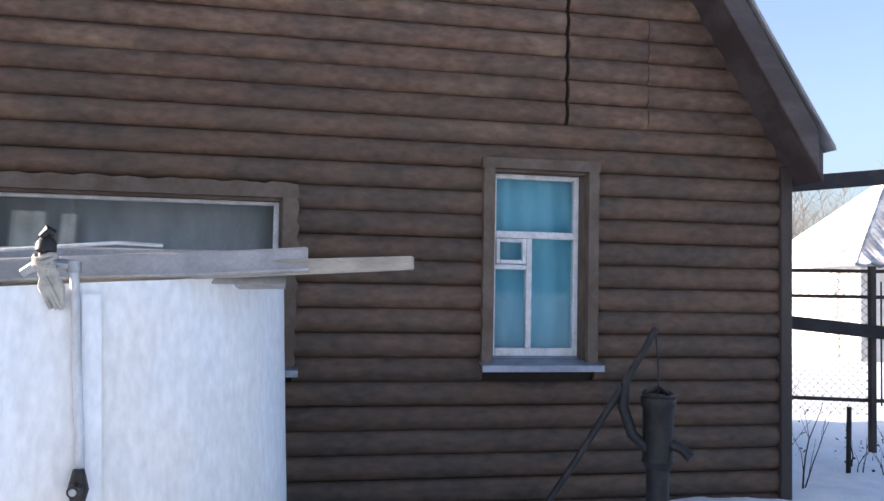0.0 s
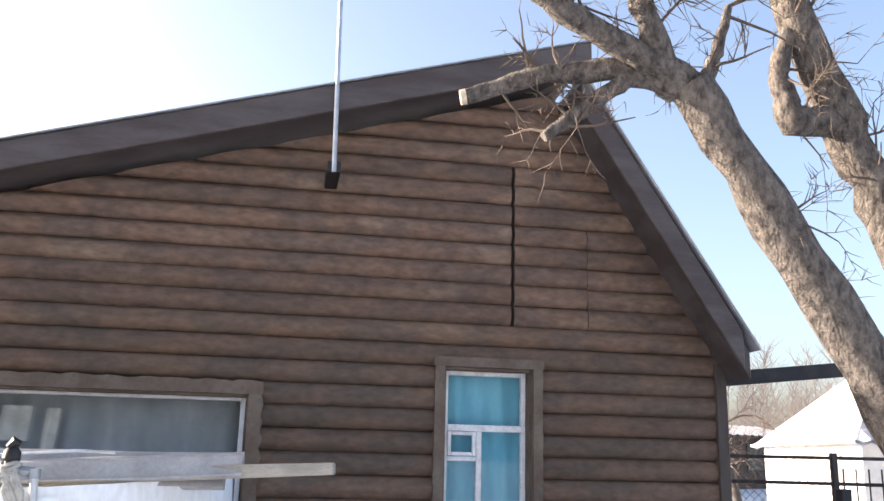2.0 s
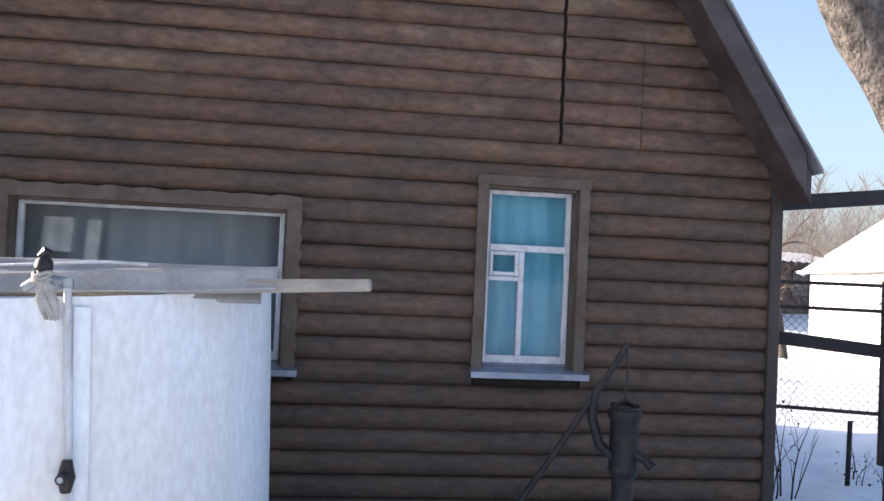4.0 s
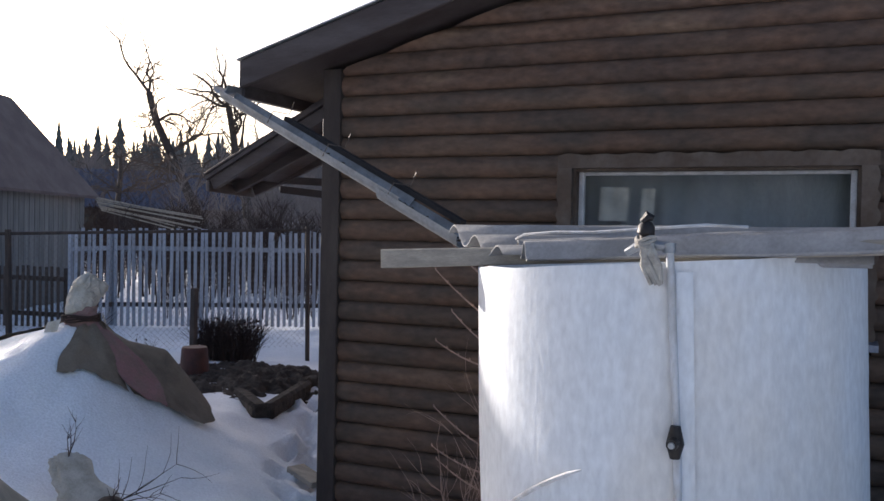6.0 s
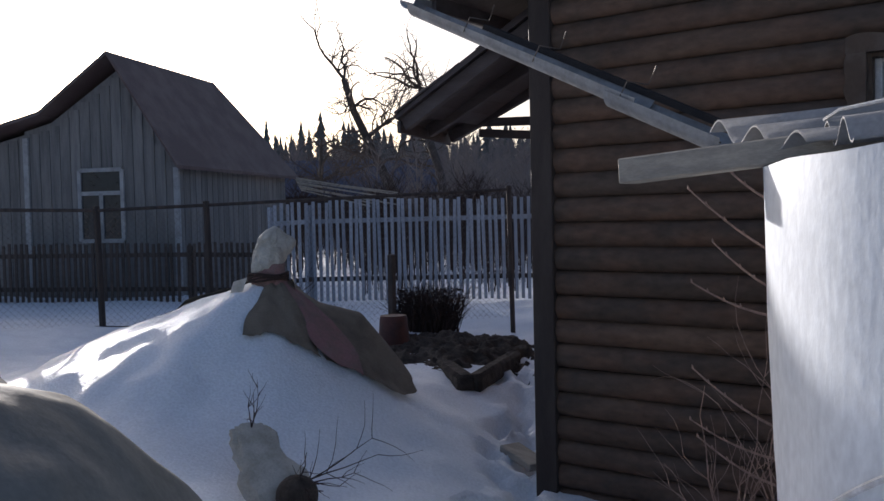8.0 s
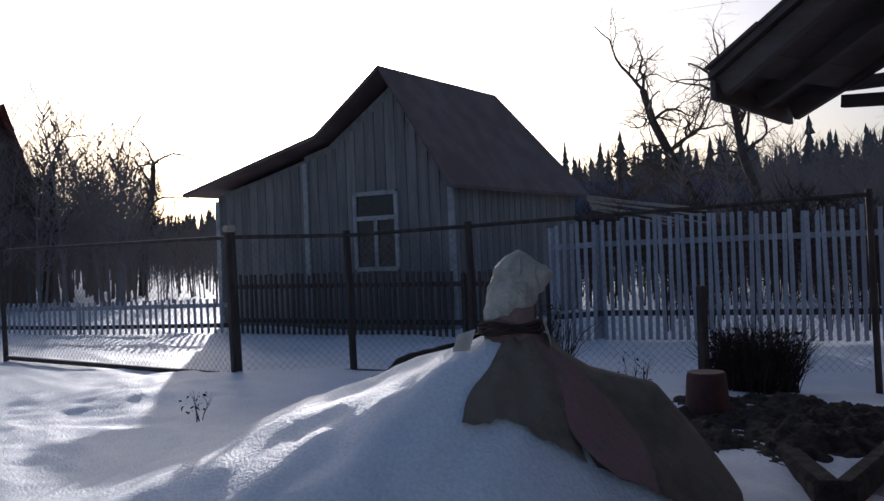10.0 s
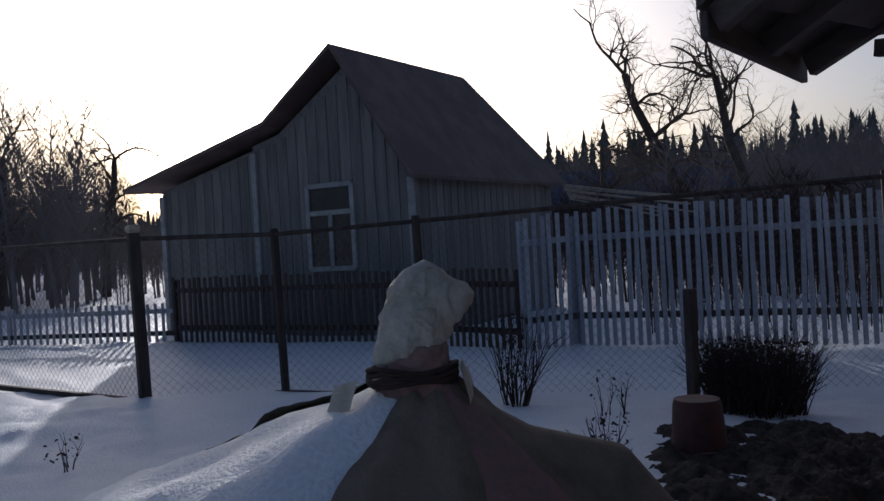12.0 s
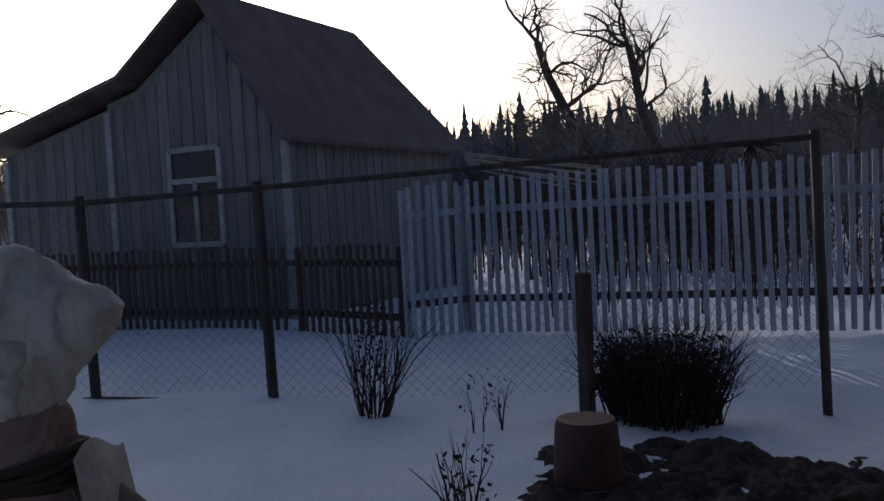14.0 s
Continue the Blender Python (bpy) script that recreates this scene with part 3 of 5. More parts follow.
for i in range(60):
    q = rr.uniform(0.35, 0.98)
    p = Vector((-3.09, 4.545, 2.655)).lerp(Vector((-0.96, 3.985, 1.63)), q) + Vector((rr.uniform(-0.02, 0.02), rr.uniform(-0.03, 0.03), 0.0))
    a = rr.uniform(-0.5, 0.5)
    beam(bm, p, p + Vector((0.05 * math.cos(a), 0.05 * math.sin(a), rr.uniform(-0.03, 0.0))), 0.022, 0.008)
part("leaf_litter", bm, SOIL, chute, "dark leaf litter lying in the trough", kind="stuff")
for q in (0.15, 0.40, 0.66):
    p = Vector((-3.09, 4.545, 2.70)).lerp(Vector((-0.96, 3.985, 1.69)), q + 0.1)
    bm = bmesh.new()
    tube(bm, [p + Vector((-0.04, -0.07, -0.02)), p + Vector((0, -0.06, 0.06)), p + Vector((0.06, 0.05, 0.05)), p + Vector((0.11, 0.03, 0.13))], 0.004, 5)
    part("wire_tie", bm, WIRE, chute)

# ---- the white water tank and what lies on it ----
TX, TY, TR = 0.195, 3.80, 0.93


BASE, LEAN = -0.4, 0.07


def rim_z(x):
    return 1.585 + 0.065 * (x - TX) / TR


tank = thing("water_tank", (TX, TY, 0.1), "big white weathered round water tank standing in snow", "water tank")
bm = bmesh.new()
NS = 72
rows = []
for k, s in enumerate(span(0.0, 1.0, 16)):
    ring = []
    for i in range(NS):
        a = 2 * math.pi * i / NS
        r = TR * (1.0 + 0.012 * (1 - s)) + 0.012 * noise.noise((3 * math.cos(a), 3 * math.sin(a), s * 2.0)) + 0.004 * noise.noise((9 * math.cos(a), 9 * math.sin(a), s * 7.0))
        x, y = TX + r * math.cos(a), TY + r * math.sin(a)
        ring.append(bm.verts.new((x + LEAN * (1 - s), y, BASE + (rim_z(x) + 0.008 * noise.noise((x * 5, y * 5, 2)) - BASE) * s)))
    rows.append(ring)
inner = [bm.verts.new((TX + (v.co.x - TX) * 0.985, TY + (v.co.y - TY) * 0.985, v.co.z)) for v in rows[-1]]
low = [bm.verts.new((v.co.x, v.co.y, v.co.z - 0.5)) for v in inner]
rows += [inner, low]
for a, b in zip(rows, rows[1:]):
    for i in range(NS):
        j = (i + 1) % NS
        bm.faces.new((a[i], a[j], b[j], b[i]))
bm.faces.new(low)
part("shell", bm, TANK, tank, smooth=True, angle=60)
# seam strip of the rolled sheet
sa = math.atan2(2.93 - TY, 0.36 - TX)


def on_tank(a, z, out=0.0):
    r = TR * (1.0 + 0.012 * (1 - z / 1.6)) + out
    return (TX + r * math.cos(a) + LEAN * (1 - z / 1.6) * 0.8, TY + r * math.sin(a), z)


bm = bmesh.new()
grid(bm, lambda a, z: on_tank(a, z, 0.013), span(sa + 0.03, sa + 0.10, 4), span(0.05, 1.56, 8))
part("seam", bm, TANK, tank, smooth=True)
bm = bmesh.new()
pts = [on_tank(sa - 0.95 + 0.07 * i, 0.38 + 0.055 * i - 0.0016 * i * i, 0.014) for i in range(9)]
tube(bm, pts, [0.004] + [0.011] * 7 + [0.004], 6)
part("weld_ridge", bm, WHITE_PAINT, tank, smooth=True)

pipe = thing("stand_pipe", (0.355, 2.87, 0.1), "pale vertical water pipe with a small tap and rag-bound top", "pipe")
bm = bmesh.new()
tube(bm, [(0.455, 2.865, -0.1), (0.425, 2.862, 0.86), (0.375, 2.86, 1.66)], 0.0165, 12)
part("tube", bm, PIPE, pipe, smooth=True)
bm = bmesh.new()
tube(bm, [(0.375, 2.86, 1.635), (0.375, 2.86, 1.675)], 0.026, 12)
tube(bm, [(0.375, 2.86, 1.66), (0.30, 2.86, 1.665), (0.24, 2.87, 1.655), (0.20, 2.88, 1.63)], [0.02, 0.022, 0.02, 0.016], 8)
part("elbow", bm, GALV, pipe, smooth=True)
bm = bmesh.new()
tube(bm, [(0.42, 2.835, 0.82), (0.42, 2.835, 0.88), (0.42, 2.835, 0.95)], [0.02, 0.036, 0.02], 10)
tube(bm, [(0.42, 2.85, 0.89), (0.415, 2.77, 0.885)], [0.028, 0.022], 10)
part("tap", bm, IRON, pipe, "small black tap", smooth=True)
bm = bmesh.new()
tube(bm, [(0.415, 2.772, 0.885), (0.415, 2.762, 0.885)], [0.016, 0.012], 8)
part("tap_nut", bm, GALV, pipe)
bm = bmesh.new()
tube(bm, [(0.275, 2.855, 1.66), (0.278, 2.855, 1.70), (0.28, 2.857, 1.71), (0.282, 2.857, 1.74), (0.283, 2.857, 1.76)], [0.022, 0.022, 0.036, 0.034, 0.018], 12)
tube(bm, [(0.27, 2.85, 1.755), (0.288, 2.85, 1.782), (0.31, 2.855, 1.772)], [0.018, 0.023, 0.012], 8)
part("valve_head", bm, IRON, pipe, "dark valve head", smooth=True)
bm = bmesh.new()
r2 = random.Random(8)
for i in range(8):
    x = 0.270 + 0.006 * i + r2.uniform(-0.01, 0.01)
    pts = [(x, 2.835, 1.67), (x + r2.uniform(-0.01, 0.02), 2.825, 1.63), (x + 0.02 + r2.uniform(-0.015, 0.02), 2.83, 1.585), (x + 0.035 + r2.uniform(-0.01, 0.02), 2.835, 1.54 + r2.uniform(-0.04, 0.03))]
    tube(bm, pts, [0.010, 0.013, 0.012, 0.009], 6)
for i in range(4):
    z = 1.655 + 0.011 * i
    tube(bm, [(0.28 + 0.036 * math.cos(a), 2.857 + 0.036 * math.sin(a), z + 0.01 * math.sin(2 * a + i)) for a in span(0, 6.28, 14)], 0.009, 6, caps=False)
part("rag", bm, RAG, pipe, "twisted grey rag tied round", smooth=True, kind="stuff")

plank_on_tank = thing("board", (0.2, 3.2, 1.58), "long grey weathered board laid across the tank", "board")
bm = bmesh.new()
beam(bm, (-1.28, 3.62, 1.545), (1.60, 2.90, 1.70), 0.12, 0.105, bevel=0.006, taper=0.5)
part("plank", bm, OLD_WOOD, plank_on_tank)


def slate_sheet(x0, x1, y0, y1, z, drop, skew, waves, seed, slope):
    """A corrugated sheet, its ridges along x, sloping down to the front, its left end cut askew."""
    bm = bmesh.new()

    def f(u, v, up):
        left = x0 + skew * (1 - v)
        x, y = left + (x1 - left) * u, y0 + (y1 - y0) * v
        zz = z + drop * (v - 1) + slope * (x - x0) + 0.042 * math.cos(2 * math.pi * (waves * (1 - v) - 0.3)) + up + 0.006 * noise.noise((x * 2, y * 2, seed))
        return (x, y - 0.12 * (x - TX), zz)

    us, vs = [0] + [i / 8 + random.Random(seed + i).uniform(-0.01, 0.01) for i in range(1, 8)] + [1], span(0, 1, int(waves * 12) + 1)
    a = grid(bm, lambda u, v: f(u, v, 0.0), us, vs)
    b = grid(bm, lambda u, v: f(u, v, -0.007), us, vs)
    for i in (0, len(us) - 1):
        for k in range(len(vs) - 1):
            bm.faces.new((a[i][k], a[i][k + 1], b[i][k + 1], b[i][k]))
    for k in (0, len(vs) - 1):
        for i in range(len(us) - 1):
            bm.faces.new((a[i][k], a[i + 1][k], b[i + 1][k], b[i][k]))
    return solid("slate_sheet", bm, SLATE, "grey corrugated slate sheet laid flat over the tank", "roof sheet", "slate sheets on the tank", smooth=True, angle=50)


slate_sheet(-0.98, 1.12, 3.20, 3.64, 1.715, 0.13, 0.50, 2.5, 1, 0.008)
slate_sheet(-0.46, 1.20, 3.05, 3.34, 1.632, 0.02, 0.16, 1.9, 5, 0.055)
bm = bmesh.new()
tube(bm, [(-0.44, 3.36, 1.672), (-0.38, 3.30, 1.695), (-0.2, 3.22, 1.71), (0.0, 3.12, 1.712), (0.3, 3.03, 1.735), (0.5, 2.97, 1.75), (0.66, 2.99, 1.745)], 0.007, 6)
solid("hose", bm, PIPE, "thin pale hose lying over the slate", "hose", smooth=True)


# ---- hand pump ----
PX, PY = 3.13, 3.96
pump = thing("hand_pump", (PX, PY, 0.2), "black cast-iron hand water pump with a long lever", "water pump")
bm = bmesh.new()
tube(bm, [(PX, PY, 0.0), (PX, PY, 0.70)], 0.062, 16)
part("column", bm, IRON, pump, smooth=True)
bm = bmesh.new()
tube(bm, [(PX, PY, 0.66), (PX, PY, 0.70), (PX, PY, 0.72), (PX, PY, 0.98), (PX, PY, 1.0), (PX, PY, 1.04)], [0.07, 0.088, 0.082, 0.082, 0.096, 0.094], 18)
part("barrel", bm, IRON, pump, smooth=True)
bm = bmesh.new()
tube(bm, [(PX + 0.075 * math.cos(a), PY + 0.075 * math.sin(a), 1.055 + 0.01 * math.sin(a)) for a in span(0, 6.28, 18)], 0.014, 6, caps=False)
tube(bm, [(PX - 0.08, PY, 1.05), (PX, PY, 1.10), (PX + 0.06, PY, 1.055)], 0.012, 6)
part("cap_ring", bm, IRON, pump, smooth=True)
bm = bmesh.new()
tube(bm, [(PX + 0.05, PY - 0.04, 0.80), (PX + 0.10, PY - 0.08, 0.775), (PX + 0.135, PY - 0.11, 0.735)], [0.03, 0.026, 0.03], 10)
part("spout", bm, IRON, pump, smooth=True)
bm = bmesh.new()
tube(bm, [(3.18, 4.10, 1.40), (3.10, 4.08, 1.28), (2.93, 4.05, 1.04), (2.72, 4.08, 0.70), (2.44, 4.12, 0.28)], [0.022, 0.018, 0.02, 0.018, 0.02], 10)
part("lever", bm, IRON, pump, smooth=True)
bm = bmesh.new()
tube(bm, [(2.985, 4.05, 1.14), (2.96, 4.03, 0.98), (2.99, 3.98, 0.84), (3.09, 3.95, 0.75)], [0.024, 0.03, 0.03, 0.026], 10)
part("link_arm", bm, IRON, pump, smooth=True)
bm = bmesh.new()
tube(bm, [(3.175, 4.09, 1.385), (3.15, 4.0, 1.2), (3.13, 3.965, 1.05)], 0.005, 5)
part("pump_rod", bm, IRON, pump)


# ---- porch roof on the west side ----
porch = thing("porch_roof", (-3.4, 6.0, 2.2), "dark lean-to porch roof with bare rafter ends", "porch")
PA, PB = (-3.82, 5.20), (-4.24, 6.44)       # the outer eave's two ends
DECK_Z, WALL_Z = 2.13, 2.80
bm = bmesh.new()
ends = [(PA[0], PA[1], DECK_Z), (PB[0], PB[1], DECK_Z), (XL - 0.003, 6.44, WALL_Z), (XL - 0.003, 5.21, WALL_Z)]
lo = [bm.verts.new((x, y, z - 0.035)) for x, y, z in ends]
hi = [bm.verts.new((x, y, z)) for x, y, z in ends]
bm.faces.new(lo[::-1])
bm.faces.new(hi)
for k in range(4):
    bm.faces.new((lo[k], lo[(k + 1) % 4], hi[(k + 1) % 4], hi[k]))
part("deck", bm, FASCIA, porch)
bm = bmesh.new()
beam(bm, (PA[0] + 0.01, PA[1] + 0.02, DECK_Z - 0.085), (PB[0] + 0.01, PB[1], DECK_Z - 0.085), 0.03, 0.09, bevel=0.004)
part("fascia", bm, FASCIA, porch)
for q in (0.06, 0.5, 0.95):
    x, y = PA[0] + (PB[0] - PA[0]) * q, PA[1] + (PB[1] - PA[1]) * q
    bm = bmesh.new()
    beam(bm, (x + 0.05, y, DECK_Z - 0.07), (XL - 0.01, y, WALL_Z - 0.095), 0.05, 0.1, bevel=0.004)
    part("rafter", bm, FASCIA, porch)
rr = random.Random(6)
for k in range(9):
    q = (k + 0.5) / 9
    x, y, z = PA[0] + (XL - PA[0]) * q, 5.2 + 0.005 * k, DECK_Z + (WALL_Z - DECK_Z) * q
    bm = bmesh.new()
    beam(bm, (x, y - rr.uniform(0.0, 0.025), z + 0.014), (x - 0.02, y + 1.1, z + 0.014), 0.165, 0.018, up=(DECK_Z - WALL_Z, 0, XL - PA[0]), bevel=0.003)
    part("roof_board", bm, FASCIA, porch)
for z0, z1 in ((2.08, 2.06), (2.17, 2.22)):
    bm = bmesh.new()
    beam(bm, (PB[0] + 0.35, PB[1] - 0.02, z0), (XL - 0.01, PB[1] - 0.02, z1 - 0.12), 0.05, 0.07, bevel=0.004)
    part("tie_beam", bm, FASCIA, porch)


# ---- rail fence beyond the east corner ----
rail = thing("rail_fence", (5.2, 5.3, 0.2), "heavy black-brown wooden rail fence by the house corner", "fence")
for p, q, w, h in (((4.60, 5.40, 2.40), (6.3, 5.2, 2.58), 0.05, 0.115), ((4.60, 5.40, 1.425), (5.62, 5.22, 1.33), 0.05, 0.10), ((5.62, 5.20, 1.42), (7.4, 4.95, 1.42), 0.05, 0.10)):
    bm = bmesh.new()
    beam(bm, p, q, w, h, bevel=0.006)
    part("rail", bm, RAIL_WOOD, rail)
for x, y, zt in ((5.62, 5.15, 1.60), (7.3, 4.94, 1.6)):
    bm = bmesh.new()
    beam(bm, (x, y, 0.0), (x, y, zt), 0.085, 0.085, up=(0, 1, 0), bevel=0.006)
    part("post", bm, RAIL_WOOD, rail)
for x, y in ((5.95, 6.2),):
    bm = bmesh.new()
    tube(bm, [(x, y, 0.05), (x + 0.01, y, 0.66)], 0.022, 8)
    solid("stake", bm, RAIL_WOOD, "thin dark wooden stake stuck in the snow", "stake")


# ---- trees ----
def grow(bm, start, way, length, radius, depth, rng, droop=0.0, n=5, spread=0.7, kids=(3, 5), wander=0.22):
    """A wandering limb with side limbs."""
    p, d = Vector(start), Vector(way).normalized()
    pts, rad = [p.copy()], [radius]
    for i in range(n):
        d = (d + Vector((rng.uniform(-1, 1), rng.uniform(-1, 1), rng.uniform(-1, 1))) * wander + Vector((0, 0, -droop))).normalized()
        p = p + d * (length / n)
        pts.append(p.copy())
        rad.append(radius * (1 - 0.72 * (i + 1) / n))
    tube(bm, pts, rad, 7 if radius > 0.03 else 5 if radius > 0.008 else 3, caps=radius > 0.02)
    if depth > 0:
        for k in range(rng.randint(*kids)):
            i = rng.randint(1, n)
            a = rng.uniform(0, 6.28)
            side = d.cross(Vector((math.cos(a), math.sin(a), 0.3))).normalized()
            w = (pts[i] - pts[i - 1]).normalized() * (1 - spread * 0.5) + side * spread + Vector((0, 0, 0.15))
            grow(bm, pts[i], w, length * rng.uniform(0.4, 0.65), max(rad[i] * 0.62, 0.0025), depth - 1, rng, droop, max(3, n - 1), spread, kids, wander)


rng = random.Random(21)
tree = thing("apple_tree", (4.6, 2.4, 0.1), "old apple tree with rough grey bark and pruned bare limbs", "tree")


def limb(name, pts, rad, seed, twigs=5, tl=0.5):
    r = random.Random(seed)
    bm = bmesh.new()
    fine_p, fine_r = [], []
    for i in range(len(pts) - 1):
        for k in range(5):
            s = k / 5
            p = Vector(pts[i]).lerp(Vector(pts[i + 1]), s)
            rr = rad[i] + (rad[i + 1] - rad[i]) * s
            fine_p.append(p + Vector((r.uniform(-1, 1), r.uniform(-1, 1), r.uniform(-1, 1))) * rr * 0.16)
            fine_r.append(rr * r.uniform(0.92, 1.1))
    fine_p.append(Vector(pts[-1]))
    fine_r.append(rad[-1])
    tube(bm, fine_p, fine_r, 20, 0.10, r)
    part(name, bm, BARK, tree, smooth=True, angle=80)
    if twigs:
        bm = bmesh.new()
        for _ in range(twigs):
            p = fine_p[r.randint(len(fine_p) // 4, len(fine_p) - 1)]
            grow(bm, p, (r.uniform(-1, 1), r.uniform(-0.8, 0.8), r.uniform(-0.5, 0.9)), tl * r.uniform(0.5, 1.1), 0.009, 2, r, 0.02)
        part("twig_mass", bm, TWIG, tree, kind="stuff")


limb("trunk", [(4.75, 2.45, -0.1), (4.45, 2.42, 1.0), (3.98, 2.38, 2.02), (3.45, 2.30, 2.78), (3.02, 2.23, 3.38)], [0.17, 0.15, 0.125, 0.105, 0.09], 1, 8, 0.4)
limb("limb", [(3.02, 2.23, 3.38), (2.72, 2.2, 3.50), (2.42, 2.16, 3.62), (2.05, 2.1, 3.82)], [0.075, 0.06, 0.05, 0.035], 2, 6, 0.5)
limb("limb", [(3.0, 2.24, 3.36), (2.72, 2.3, 3.44), (2.40, 2.36, 3.42), (2.06, 2.42, 3.30)], [0.06, 0.05, 0.042, 0.034], 3, 8, 0.35)
limb("limb", [(2.92, 2.22, 3.42), (2.76, 2.12, 3.66), (2.66, 2.06, 4.1)], [0.055, 0.05, 0.03], 4, 5, 0.5)
limb("limb", [(2.75, 2.28, 3.40), (2.58, 2.30, 3.26), (2.38, 2.31, 3.10)], [0.04, 0.032, 0.022], 5, 8, 0.3)
limb("limb", [(3.08, 2.24, 3.36), (3.14, 2.2, 3.52), (3.2, 2.18, 3.75)], [0.04, 0.03, 0.016], 6, 7, 0.4)
limb("second_trunk", [(4.75, 2.5, 0.6), (4.6, 2.62, 1.9), (4.25, 2.62, 2.95), (4.0, 2.58, 3.42), (3.68, 2.47, 4.05)], [0.14, 0.12, 0.11, 0.10, 0.085], 7, 8, 0.5)
limb("limb", [(3.95, 2.56, 3.42), (3.72, 2.55, 3.40), (3.66, 2.56, 3.62), (3.7, 2.5, 3.9)], [0.08, 0.07, 0.05, 0.03], 8, 8, 0.45)
bm = bmesh.new()
tube(bm, [(2.06, 2.42, 3.30), (2.035, 2.425, 3.295)], [0.036, 0.034], 12)
part("sawn_end", bm, CUT_WOOD, tree, "pale sawn limb end")


def far_tree(x, y, h, lean, seed, name="fruit_tree", depth=4):
    r = random.Random(seed)
    t = thing(name, (x, y, ground_z(x, y)), "bare dark garden tree with a crooked trunk", "tree", "bare trees beyond the fences")
    z = ground_z(x, y)
    bm = bmesh.new()
    p = Vector((x, y, z - 0.2))
    pts, rad = [p], [h * 0.022]
    for i in range(6):
        p = p + Vector((lean[0] * (1.3 - i * 0.1), lean[1], 1.0)) * (h * 0.11) + Vector((r.uniform(-1, 1), r.uniform(-1, 1), 0)) * h * 0.012
        pts.append(p)
        rad.append(h * 0.022 * (1 - 0.09 * i))
    tube(bm, pts, rad, 9, 0.06, r)
    part("trunk", bm, FAR_BARK, t, smooth=True, angle=80)
    bm = bmesh.new()
    for i in range(13):
        q = pts[r.randint(3, 6)]
        a = r.uniform(0, 6.28)
        grow(bm, q, (math.cos(a), math.sin(a), r.uniform(0.1, 1.2)), h * r.uniform(0.2, 0.34), h * 0.0065, depth - 1, r, 0.04, 8, 0.75, (4, 6), 0.42)
    part("crown", bm, TWIG, t, kind="stuff")
    return t


far_tree(-21.0, 27.9, 10.8, (-0.36, -0.2), 3)
far_tree(-20.2, 28.9, 10.2, (-0.2, -0.12), 5)
far_tree(-29.5, 30.5, 7.5, (0.05, 0.05), 9)
far_tree(-16.5, 33.5, 7.0, (0.1, 0.0), 11)
far_tree(-12.5, 31.0, 7.0, (-0.05, 0.0), 13)
far_tree(-34, 10.5, 7.5, (0.1, 0.1), 15)
far_tree(-30, 6.5, 7.0, (0.0, 0.1), 17)
far_tree(12.6, 19.2, 5.2, (-0.1, 0.1), 19)

# ---- the covered bush on its snowy heap ----
NX, NY, NZ = -4.26, 4.35, 0.95


def heap_z(x, y):
    dx, dy = x - NX, y - NY
    r, a = math.hypot(dx, dy), math.atan2(dy, dx)
    left = math.cos(a - math.radians(205))
    R = 1.15 + 0.62 * max(0.0, left) ** 1.2 + 0.40 * max(0.0, math.cos(a - math.radians(255)))
    t = r / R
    z = 0.82 * math.exp(-(t * 1.6) ** 1.4)
    z += 0.07 * max(0.0, left) * math.exp(-((t - 0.62) / 0.25) ** 2)
    return ground_z(x, y) + z - 0.03 + (0.025 * noise.noise((x * 3, y * 3, 8)) + 0.014 * noise.noise((x * 8, y * 8, 2))) * min(1.0, r * 2)


bm = bmesh.new()
rows = []
RS_ = [0.02, 0.1] + span(0.18, 2.9, 40)
NA = 120
for r in RS_:
    ring = []
    for k in range(NA):
        a = 2 * math.pi * k / NA
        x, y = NX + r * math.cos(a), NY + r * math.sin(a)
        z = heap_z(x, y)
        if r > 2.5:
            z = z + (ground_z(x, y) - 0.08 - z) * (r - 2.5) / 0.4
        ring.append(bm.verts.new((x, y, z)))
    rows.append(ring)
for a, b in zip(rows, rows[1:]):
    for k in range(NA):
        bm.faces.new((a[k], a[(k + 1) % NA], b[(k + 1) % NA], b[k]))
bm.faces.new(rows[0])
solid("snow_heap", bm, SNOW, "heap of snow banked over covered plants", "snow heap", smooth=True, angle=180)

cover = thing("plant_cover", (NX, NY, 0.5), "beige cloth tent tied round a wrapped bush, half under snow", "plant cover")


